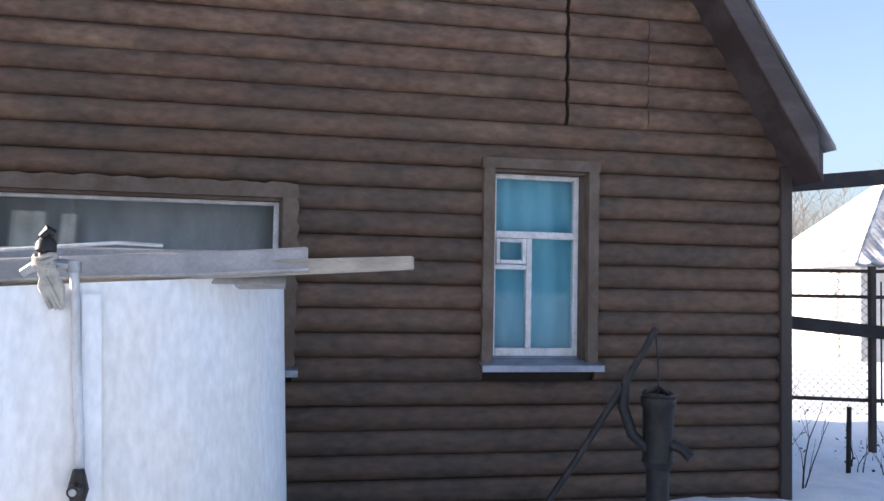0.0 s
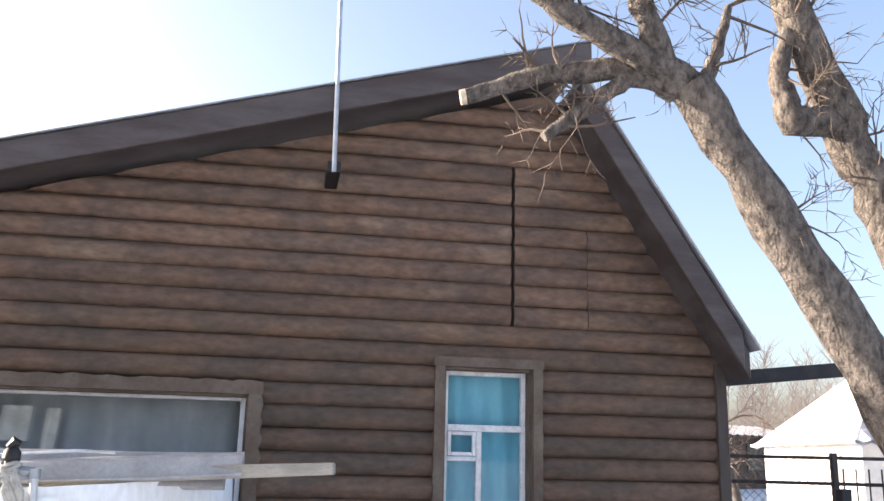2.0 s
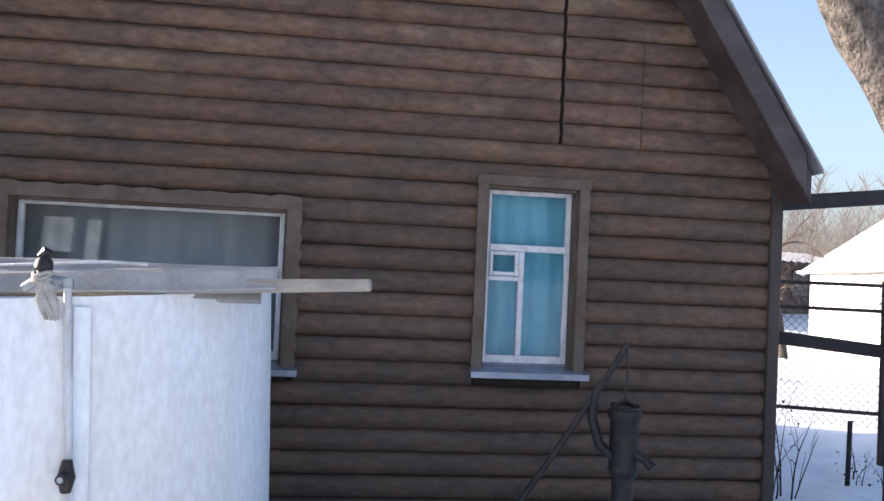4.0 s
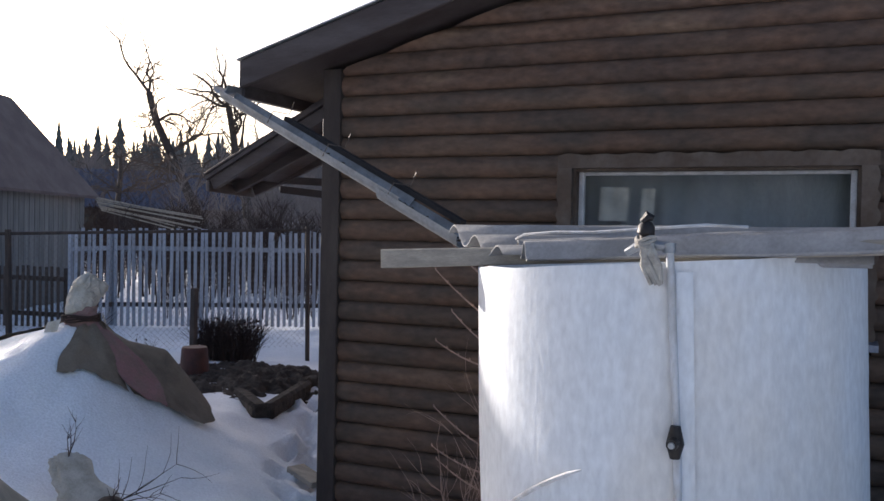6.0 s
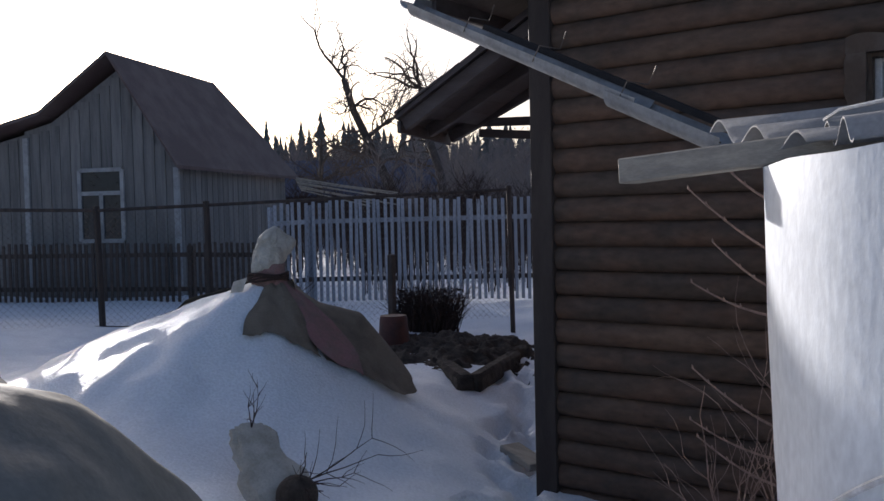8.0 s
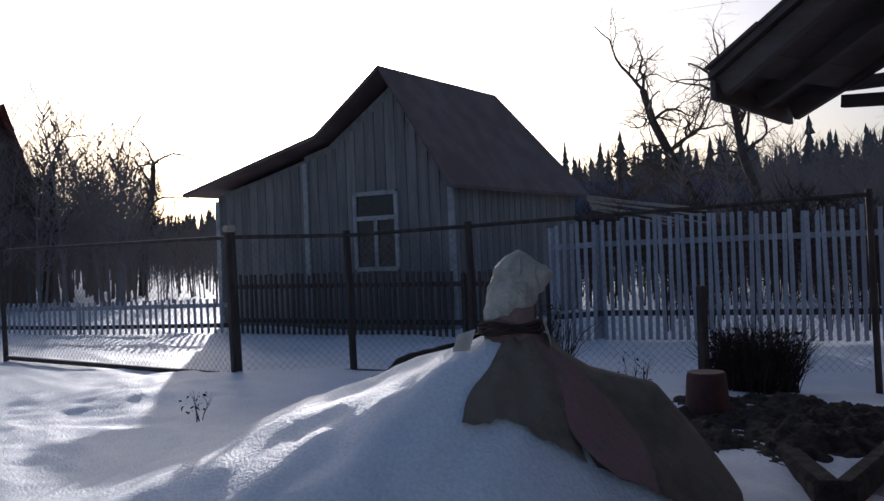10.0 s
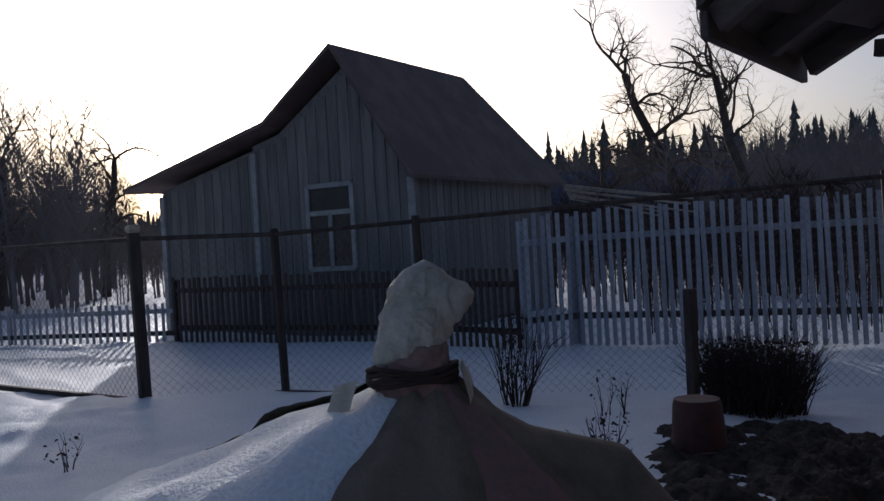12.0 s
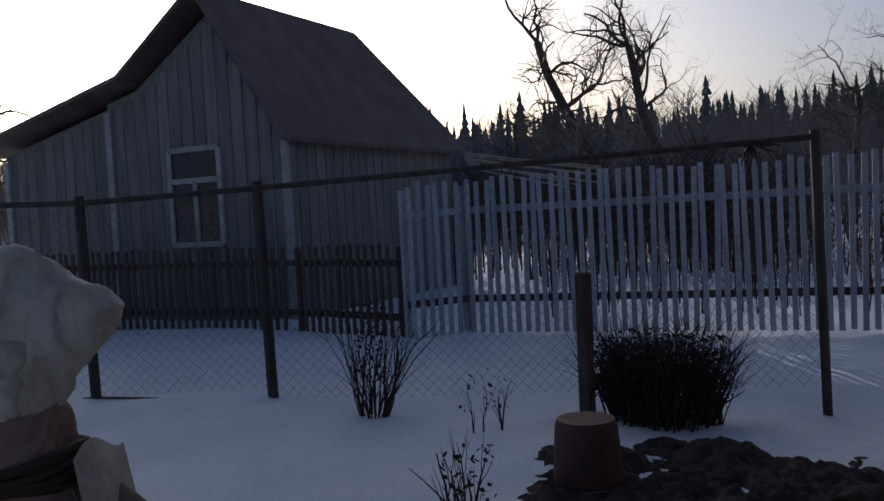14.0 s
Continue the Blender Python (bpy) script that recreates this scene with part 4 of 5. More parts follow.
def skirt(a0, a1, reach, lift, pleats, seed):
    bm = bmesh.new()

    def f(a, s):
        q = (a - a0) / (a1 - a0)
        edge = reach(q) * (1 + 0.07 * noise.noise((q * 4, 2.0, seed)) + 0.03 * noise.noise((q * 13, 1.0, seed)))
        rr = 0.10 + (edge - 0.10) * s
        a += 0.10 * noise.noise((q * 3, s * 2.5, seed)) * s
        x, y = NX + rr * math.cos(a), NY + rr * math.sin(a)
        hz = heap_z(x, y)
        straight = NZ + (heap_z(NX + edge * math.cos(a), NY + edge * math.sin(a)) + 0.02 - NZ) * s ** (0.75 + 0.25 * noise.noise((q * 2.2, 4.0, seed)))
        crease = 0.035 * noise.noise((q * pleats * 0.6 + 0.8 * s, s * 1.6, seed + 5)) + 0.014 * (0.4 - abs(noise.noise((x * 6 + y * 3, y * 5 - x * 4, seed))))
        z = max(hz + 0.018, straight) + lift + crease + 0.006 * noise.noise((x * 18, y * 18, seed))
        # a stick props the cloth up on the house side
        arm = math.exp(-((math.atan2(math.sin(a - 1.2), math.cos(a - 1.2))) / 0.42) ** 2)
        prop = 0.93 - 0.62 * (rr - 0.1) if rr < 0.34 else 0.78 - 0.30 * (rr - 0.34) if rr < 0.66 else 0.685 - 1.25 * (rr - 0.66)
        z += arm * max(0.0, prop - z)
        return (x, y, z)

    grid(bm, f, span(a0, a1, 90), span(0, 1, 40))
    return bm


D2R = math.radians
part("skirt", skirt(D2R(-66), D2R(-8), lambda q: 0.50 / math.cos((q - 0.5) * 1.0) + 0.012 * math.sin(q * 11), 0.012, 4, 1), FABRIC, cover, smooth=True, angle=180)
part("skirt", skirt(D2R(-6), D2R(84), lambda q: 0.56 + 0.42 * math.sin(min(1, q * 1.15) * 2.6) ** 2 + 0.02 * math.sin(q * 11), 0.02, 5, 2), FABRIC, cover, smooth=True, angle=180)
part("red_layer", skirt(D2R(-12), D2R(28), lambda q: 0.5 + 0.2 * math.sin(q * 3.14), 0.04, 3, 3), FABRIC_RED, cover, "faded red cloth layer", smooth=True, angle=180)
part("skirt", skirt(D2R(150), D2R(205), lambda q: 0.95 + 0.3 * math.sin(q * 3.14), 0.012, 4, 4), FABRIC, cover, smooth=True, angle=180)
# the wrapped top: a crumpled cloth bundle, wider above, with one stiff corner sticking out
RT, FW = Vector((0.345, 0.938, 0)), Vector((-0.938, 0.345, 0))


def pick(table, z):
    for (z0, a0, b0, c0), (z1, a1, b1, c1) in zip(table, table[1:]):
        if z <= z1:
            k = (z - z0) / (z1 - z0)
            return a0 + (a1 - a0) * k, b0 + (b1 - b0) * k, c0 + (c1 - c0) * k
    return table[-1][1:]


def bundle(table, zs, seed, sag, crumple, point=0.0):
    """Rings of cloth given by their reach to each side and in depth at each height."""
    bm = bmesh.new()
    n, rows = 110, []
    for z in zs:
        lo, hi, dep = pick(table, z)
        ring = []
        for k in range(n):
            a = 2 * math.pi * k / n
            c, s = math.cos(a), math.sin(a)
            w = hi if c > 0 else -lo
            sharp = abs(c) ** (1.0 + point * (c > 0))
            p = Vector((NX, NY, z)) + RT * (w * sharp * (1 if c > 0 else -1)) + FW * (dep * s)
            out = (RT * c + FW * s)
            big = noise.noise(p * 9 + Vector((seed, 1, 4)))
            crease = 0.5 - abs(noise.noise(Vector((p.x * 16, p.y * 16, p.z * 10 + 3 * big)) + Vector((2, seed, 1))))
            fine = 0.4 - abs(noise.noise(p * 38 + Vector((1, 2, seed))))
            p += out * (crumple * (0.9 * big + 0.8 * crease + 0.28 * fine))
            p.z += sag * (-c) * 0.5 + 0.010 * noise.noise(p * 21)
            ring.append(bm.verts.new(p))
        rows.append(ring)
    for a, b in zip(rows, rows[1:]):
        for k in range(n):
            bm.faces.new((a[k], a[(k + 1) % n], b[(k + 1) % n], b[k]))
    bm.faces.new(rows[0][::-1])
    bm.faces.new(rows[-1])
    return bm


WRAP = [(1.00, -0.07, 0.04, 0.06), (1.02, -0.12, 0.055, 0.09), (1.06, -0.14, 0.085, 0.11), (1.12, -0.135, 0.115, 0.12), (1.17, -0.125, 0.15, 0.12), (1.215, -0.10, 0.185, 0.105), (1.25, -0.09, 0.15, 0.095), (1.285, -0.07, 0.10, 0.075), (1.31, -0.04, 0.055, 0.04), (1.322, -0.005, 0.02, 0.01)]
WRAP = [(z, a * 0.88, b * 0.88, c * 0.75) for z, a, b, c in WRAP]
part("head_wrap", bundle(WRAP, span(1.0, 1.322, 60), 3.0, -0.012, 0.026, 0.35), FABRIC_PALE, cover, "pale crumpled cloth bundle", smooth=True, angle=60)
SIDE = [(1.005, -0.15, -0.02, 0.05), (1.03, -0.155, -0.01, 0.10), (1.08, -0.145, -0.02, 0.12), (1.14, -0.135, -0.03, 0.115), (1.185, -0.115, -0.04, 0.085), (1.205, -0.08, -0.05, 0.03)]
part("side_fold", bundle([(z, a * 0.9, abs(b), c * 0.8) for z, a, b, c in SIDE], span(1.005, 1.205, 40), 8.0, 0.0, 0.03), FABRIC_PALE, cover, "pale crumpled cloth bundle", smooth=True, angle=60)
COLLAR = [(0.86, -0.19, 0.11, 0.12), (0.92, -0.165, 0.095, 0.11), (0.97, -0.145, 0.08, 0.10), (1.02, -0.12, 0.075, 0.095), (1.07, -0.09, 0.07, 0.08)]
part("collar", bundle(COLLAR, span(0.86, 1.07, 34), 5.0, -0.02, 0.025), FABRIC_RED, cover, "faded red-brown cloth gathered under the bundle", smooth=True, angle=60)
bm = bmesh.new()
for i in range(4):
    tube(bm, [Vector((NX, NY, 0.965 + 0.013 * i + 0.008 * math.sin(3 * a + i))) + RT * (-0.035 + 0.140 * math.cos(a)) + FW * (0.128 * math.sin(a)) for a in span(0, 6.28, 26)], 0.008, 6, caps=False)
part("tie", bm, STEMS, cover, "dark cord", smooth=True)
bm = bmesh.new()
grid(bm, lambda u, v: Vector((NX, NY, 1.0 - 0.16 * v + 0.02 * math.sin(u * 5))) + RT * (0.09 + 0.07 * u + 0.03 * v) + FW * (-0.10 + 0.16 * u - 0.03 * math.sin(v * 3)), span(0, 1, 10), span(0, 1, 10))
part("flap", bm, FABRIC_PALE, cover, smooth=True, angle=180)
bm = bmesh.new()
grid(bm, lambda u, v: Vector((NX, NY, 0.99 - 0.09 * v - 0.03 * u)) + RT * (-0.22 - 0.06 * u - 0.03 * v) + FW * (-0.08 + 0.10 * u), span(0, 1, 8), span(0, 1, 8))
part("flap", bm, FABRIC_PALE, cover, smooth=True, angle=180)


# ---- tarpaulin-covered piles near the start of the path ----
def tarp_pile(cx, cy, rx, ry, h, turn, seed, flat=2.6):
    bm = bmesh.new()
    n, m = 160, 40
    rows = []
    for j in range(m):
        s = j / (m - 1)
        ring = []
        for k in range(n):
            a = 2 * math.pi * k / n
            r = s * (1 + 0.07 * math.sin(5 * a + seed) * s + 0.05 * math.sin(11 * a + 2 * seed) * s * s)
            u, v = r * rx * math.cos(a), r * ry * math.sin(a)
            x, y = cx + u * math.cos(turn) - v * math.sin(turn), cy + u * math.sin(turn) + v * math.cos(turn)
            p, q = x * math.cos(turn + 0.5) + y * math.sin(turn + 0.5), -x * math.sin(turn + 0.5) + y * math.cos(turn + 0.5)
            fold = 0.11 * (0.35 - abs(noise.noise((p * 0.55, q * 1.7, seed)))) + 0.05 * (0.35 - abs(noise.noise((p * 1.3 + 4, q * 3.6, seed + 3)))) + 0.02 * noise.noise((x * 6, y * 6, seed))
            z = ground_z(x, y) - 0.05 + h * (1 - s ** flat) + fold * (0.35 + 0.65 * s) * (1 - s ** 8)
            ring.append(bm.verts.new((x, y, z)))
        rows.append(ring)
    for a, b in zip(rows[1:], rows[2:]):
        for k in range(n):
            bm.faces.new((a[k], a[(k + 1) % n], b[(k + 1) % n], b[k]))
    bm.faces.new(rows[1])
    return solid("tarpaulin_pile", bm, TARP, "pile under a creased olive-grey tarpaulin", "tarpaulin", "covered piles in the garden", smooth=True, angle=180)


tarp_pile(-2.15, 1.17, 1.18, 0.90, 0.88, 2.3, 1.0, 2.3)
tarp_pile(-3.42, 1.62, 0.85, 0.66, 0.86, 0.15, 4.0, 2.3)

# ---- a torn sack frozen in the snow ----
sack = thing("torn_sack", (-2.75, 3.0, 0.2), "torn beige sack with a dark soil lump frozen in snow", "sack")
SX, SY = -2.85, 3.02
bm = bmesh.new()
rows = []
for i, s in enumerate(span(0, 1, 26)):
    p = Vector((SX - 0.28, SY + 0.10, ground_z(SX, SY) + 0.29)).lerp(Vector((SX + 0.08, SY - 0.02, ground_z(SX, SY) + 0.02)), s)
    ring = []
    for k in range(40):
        a = 2 * math.pi * k / 40
        r = (0.06 + 0.045 * s) * (1 + 0.3 * noise.noise((2.2 * math.cos(a), 2.2 * math.sin(a), s * 3.5))) + 0.03 * (0.4 - abs(noise.noise((4 * math.cos(a), 4 * math.sin(a), s * 6))))
        ring.append(bm.verts.new(p + Vector((0.7 * r * math.cos(a), r * math.cos(a) * 1.3, 0.62 * r * math.sin(a)))))
    rows.append(ring)
for a, b in zip(rows, rows[1:]):
    for k in range(40):
        bm.faces.new((a[k], a[(k + 1) % 40], b[(k + 1) % 40], b[k]))
bm.faces.new(rows[0][::-1])
bm.faces.new(rows[-1])
part("cloth", bm, FABRIC_PALE, sack, smooth=True, angle=80)
bm = bmesh.new()
bmesh.ops.create_icosphere(bm, subdivisions=3, radius=0.1, matrix=Matrix.Translation((SX + 0.16, SY, ground_z(SX, SY) + 0.06)))
for v in bm.verts:
    v.co += v.co.normalized() * 0.02 * noise.noise(v.co * 14)
part("soil_lump", bm, SOIL, sack, smooth=True, angle=80)
bm = bmesh.new()
r3 = random.Random(5)
for i in range(7):
    grow(bm, (SX + 0.12, SY, ground_z(SX, SY) + 0.1), (r3.uniform(-0.3, 1), r3.uniform(-0.5, 0.9), r3.uniform(0.0, 0.5)), r3.uniform(0.2, 0.45), 0.006, 1, r3)
for i in range(3):
    grow(bm, (SX - 0.26, SY + 0.10, ground_z(SX, SY) + 0.3), (r3.uniform(-0.3, 0.5), r3.uniform(-0.3, 0.5), 0.7), 0.22, 0.005, 1, r3)
part("root_mass", bm, STEMS, sack, kind="stuff")


# ---- shrubs, bucket, log bed ----
def stem_bush(x, y, n, h, r, seed, label, up=0.9):
    b = thing("bush", (x, y, ground_z(x, y)), label, "bush")
    rr = random.Random(seed)
    bm = bmesh.new()
    for i in range(n):
        a, q = rr.uniform(0, 6.28), rr.random() ** 0.5 * r
        px, py = x + q * math.cos(a) * 0.8, y + q * math.sin(a) * 0.8
        grow(bm, (px, py, ground_z(px, py) - 0.03), (math.cos(a) * 0.18 + rr.uniform(-0.1, 0.1), math.sin(a) * 0.18 + rr.uniform(-0.1, 0.1), up), h * rr.uniform(0.7, 1.05), rr.uniform(0.005, 0.009), 1, rr, 0.0, 5, 0.35, (2, 4))
    part("stem_mass", bm, STEMS, b, kind="stuff")
    bm = bmesh.new()
    for i in range(n * 8):
        a, q = rr.uniform(0, 6.28), rr.random() ** 0.5 * r
        px, py, pz = x + q * math.cos(a), y + q * math.sin(a), ground_z(x, y) + h * rr.uniform(0.3, 1.0)
        s = rr.uniform(0.008, 0.02)
        w = Vector((rr.uniform(-1, 1), rr.uniform(-1, 1), rr.uniform(-1, 1))).normalized() * s
        t = Vector((rr.uniform(-1, 1), rr.uniform(-1, 1), rr.uniform(-1, 1))).normalized() * s * 0.7
        c = Vector((px, py, pz))
        bm.faces.new([bm.verts.new(c + w), bm.verts.new(c + t), bm.verts.new(c - w), bm.verts.new(c - t)])
    part("dry_leaf_mass", bm, STEMS, b, kind="stuff")


stem_bush(-5.92, 8.30, 380, 0.50, 0.42, 3, "dense dark dry bush clipped flat at the top")
stem_bush(-7.15, 7.05, 30, 0.72, 0.10, 4, "thin dry bush with upright bare stems")
stem_bush(-5.35, 6.25, 9, 0.34, 0.12, 5, "few dry stalks sticking out of the snow")
stem_bush(-6.3, 7.2, 4, 0.32, 0.15, 6, "few dry stalks sticking out of the snow")
stem_bush(-7.6, 3.9, 4, 0.2, 0.12, 7, "few dry stalks sticking out of the snow")
stem_bush(4.95, 5.6, 8, 0.8, 0.2, 8, "thin dry stalks beside the house corner")
stem_bush(6.3, 6.1, 12, 0.35, 0.5, 9, "thin dry stalks beside the house corner")

twig = thing("climber", (-0.75, 4.2, 0.1), "bare brown climber twigs behind the tank", "bush")
bm = bmesh.new()
r4 = random.Random(12)
for x, z, dx, dz, L in ((-0.66, 1.14, -1, 0.62, 0.46), (-0.68, 1.0, -1, 0.55, 0.30), (-0.70, 0.92, -1, 0.22, 0.34), (-0.74, 1.40, -1, 0.7, 0.26), (-0.70, 0.42, -1, 0.5, 0.36), (-0.70, 0.30, -1, 0.2, 0.34), (-0.72, 0.18, -1, 0.35, 0.30)):
    w = Vector((dx, r4.uniform(-0.1, 0.1), dz)).normalized()
    p = Vector((x - 0.02, 4.05, z - 0.02))
    pts = [p + w * (L + 0.12) * q + Vector((0, 0, 0.05 * q * q - 0.02 * math.sin(3 * q))) for q in span(0, 1, 7)]
    tube(bm, pts, [0.0072 - 0.0006 * k for k in range(7)], 5)
    for k in (3, 4, 5, 6):
        tube(bm, [pts[k], pts[k] + Vector((-0.004, 0, 0.018))], [0.006, 0.002], 5)
for i in range(16):
    grow(bm, (-0.86 + r4.uniform(-0.16, 0.16), 4.0 + r4.uniform(-0.1, 0.1), -0.2), (r4.uniform(-0.45, 0.3), r4.uniform(-0.1, 0.1), 1.0), r4.uniform(0.5, 0.95), 0.0055, 1, r4, 0.0, 6, 0.45, (2, 5), 0.3)
part("twig_mass", bm, CANE, twig, kind="stuff")

bucket = thing("bucket", (-5.33, 6.94, 0.0), "red-brown bucket turned upside down in the garden bed", "bucket")
bm = bmesh.new()
tube(bm, [(-5.33, 6.94, -0.06), (-5.33, 6.94, 0.0), (-5.33, 6.94, 0.01), (-5.335, 6.94, 0.355), (-5.335, 6.94, 0.385), (-5.335, 6.94, 0.378)], [0.178, 0.18, 0.168, 0.14, 0.13, 0.118], 32)
part("body", bm, CLAY, bucket, smooth=True, angle=30)
bm = bmesh.new()
tube(bm, [(-5.33 + 0.182 * math.cos(a), 6.94 + 0.182 * math.sin(a), 0.0) for a in span(0, 6.283, 33)], 0.009, 6, caps=False)
part("rim", bm, CLAY, bucket, smooth=True)
bm = bmesh.new()
tube(bm, [(-5.33 + 0.19 * math.cos(a), 6.94 + 0.19 * math.sin(a), 0.02 + 0.09 * math.sin((a + 1.9) / 2.6 * 3.14)) for a in span(-1.9, 0.7, 16)], 0.005, 6)
part("bail", bm, WIRE, bucket, "thin wire handle", smooth=True)
bm = bmesh.new()
for i, (p, q, w, h) in enumerate((((-4.95, 6.95, 0.02), (-3.75, 5.95, 0.0), 0.16, 0.16), ((-3.72, 6.0, 0.0), (-4.2, 7.6, 0.0), 0.13, 0.16))):
    bm = bmesh.new()
    beam(bm, p, q, w, h, bevel=0.03)
    solid("border_log", bm, SOIL, "dark rotten log edging the garden bed", "log", "logs edging the bed", smooth=True)
# bare soil, drawn wider so its dark colour also gives the house's shade
bm = bmesh.new()
rows = []
for s in span(0.02, 1, 60):
    ring = []
    for k in range(180):
        a = 6.283 * k / 180
        rim = s * (0.98 + 0.22 * noise.noise((2 * math.cos(a), 2 * math.sin(a), 1)) + 0.10 * noise.noise((7 * math.cos(a), 7 * math.sin(a), 1)))
        x, y = -4.76 + 1.16 * rim * math.cos(a), 7.08 + 1.16 * rim * math.sin(a)
        clod = 0.07 * noise.noise((x * 2.4, y * 2.4, 3)) + 0.06 * noise.noise((x * 7, y * 7, 3)) + 0.035 * noise.noise((x * 17, y * 17, 3)) + 0.02 * noise.noise((x * 36, y * 36, 3))
        ring.append(bm.verts.new((x, y, ground_z(x, y) + 0.055 + clod - 0.12 * s ** 3)))
    rows.append(ring)
for a, b in zip(rows, rows[1:]):
    for k in range(180):
        bm.faces.new((a[k], a[(k + 1) % 180], b[(k + 1) % 180], b[k]))
bm.faces.new(rows[0])
solid("garden_bed", bm, SOIL, "patch of bare dark soil, widened to stand for house shade on snow", "soil", kind="structure", smooth=True, angle=180)
bm = bmesh.new()
beam(bm, (-6.02, 7.74, -0.1), (-5.99, 7.72, 0.96), 0.075, 0.075, up=(0, 1, 0), bevel=0.01)
solid("short_post", bm, POST_WOOD, "short dark weathered post beside the bush", "post")


# ---- chain-link fence ----
fence = thing("chain_link_fence", (-8.0, 6.8, 0.1), "rusty chain-link fence on dark leaning posts with a pipe rail", "fence")
LINE = [(-13.85, 3.42, 1.62, 0.16), (-9.30, 4.88, 1.60, 0.2), (-8.92, 5.96, 1.58, 0.16), (-8.11, 6.89, 1.62, 0.08), (-5.44, 9.40, 1.74, -0.2)]
for i, (x, y, zt, zb) in enumerate(LINE):
    bm = bmesh.new()
    w = 0.09 if i == 1 else 0.06 if i < 4 else 0.05
    beam(bm, (x, y, zb - 0.2), (x - 0.02, y - 0.02, zt), w, w, up=(0, 1, 0), bevel=0.008)
    part("post", bm, POST_WOOD, fence)


def link_panel(p, q, z0, z1, pitch=0.075, r=0.0012, parent=None):
    """Crossing wires between two posts."""
    p, q = Vector((p[0], p[1], 0)), Vector((q[0], q[1], 0))
    L = (q - p).length
    d = (q - p) / L
    H = z1 - z0
    nrm = d.cross(Vector((0, 0, 1)))
    bm = bmesh.new()
    u = -H
    while u < L:
        for flip in (False, True):
            a0, a1 = max(u, 0.0), min(u + H, L)
            if a1 - a0 < 0.03:
                continue
            za, zb = a0 - u, a1 - u
            if flip:
                za, zb = H - za, H - zb
            A, B = p + d * a0 + Vector((0, 0, z0 + za)), p + d * a1 + Vector((0, 0, z0 + zb))
            tube(bm, [A, B], r, 3, caps=False)
        u += pitch
    part("mesh_panel", bm, WIRE, parent or fence, kind="stuff")


for a, b in zip(LINE, LINE[1:]):
    link_panel(a, b, max(a[3], b[3]) + 0.02, min(a[2], b[2]) - 0.08)
    bm = bmesh.new()
    tube(bm, [(a[0], a[1], a[2] - 0.05), (b[0], b[1], b[2] - 0.05)], 0.02, 8)
    part("top_rail", bm, POST_WOOD, fence, smooth=True)
    bm = bmesh.new()
    beam(bm, (a[0], a[1], a[3] + 0.0), (b[0], b[1], b[3] + 0.0), 0.05, 0.05)
    part("bottom_rail", bm, POST_WOOD, fence)
# pale wood colour on this post's top stands for sun catching it
bm = bmesh.new()
box(bm, -9.375, -9.265, 4.805, 4.915, 1.60, 1.67, 0.02)
part("post_cap", bm, CUT_WOOD, fence, "post top with sunlight put into its pale colour")
bm = bmesh.new()
r5 = random.Random(3)
for i in range(10):
    grow(bm, (-5.75 + r5.uniform(-0.05, 0.05), 9.12, 1.66), (r5.uniform(-1, 1), r5.uniform(-1, 1), r5.uniform(-1.5, 0.3)), 0.16, 0.012, 0, r5)
part("hanging_rag", bm, STEMS, fence)

gate = thing("garden_gate", (-4.8, 10.1, -0.1), "dark pipe-framed chain-link garden gate standing open", "gate")
for p, q in (((-5.06, 9.67, -0.05), (-5.06, 9.67, 1.75)), ((-4.51, 10.52, -0.05), (-4.51, 10.52, 1.75)), ((-5.06, 9.67, 1.73), (-4.51, 10.52, 1.73)), ((-5.06, 9.67, 0.0), (-4.51, 10.52, 0.0))):
    bm = bmesh.new()
    tube(bm, [p, q], 0.025, 8)
    part("frame_tube", bm, POST_WOOD, gate, smooth=True)
gate2 = thing("metal_gate", (-14.2, 3.2, 0.1), "low dark metal gate in the chain-link fence", "gate")
for p, q in (((-14.1, 3.3, 0.1), (-14.1, 3.3, 1.2)), ((-16.5, 2.4, 0.1), (-16.5, 2.4, 1.2)), ((-14.1, 3.3, 1.18), (-16.5, 2.4, 1.18)), ((-14.1, 3.3, 0.2), (-16.5, 2.4, 0.2)), ((-14.5, 3.15, 0.2), (-14.5, 3.15, 1.18))):
    bm = bmesh.new()
    tube(bm, [p, q], 0.04, 8)
    part("frame_tube", bm, POST_WOOD, gate2, smooth=True)


# ---- picket fences ----
def picket_mesh(h, w=0.05, t=0.02, mat=None):
    bm = bmesh.new()
    box(bm, -w / 2, w / 2, -t / 2, t / 2, 0, h, 0.004)
    me = finish(bm)
    me.materials.append(mat)
    return me


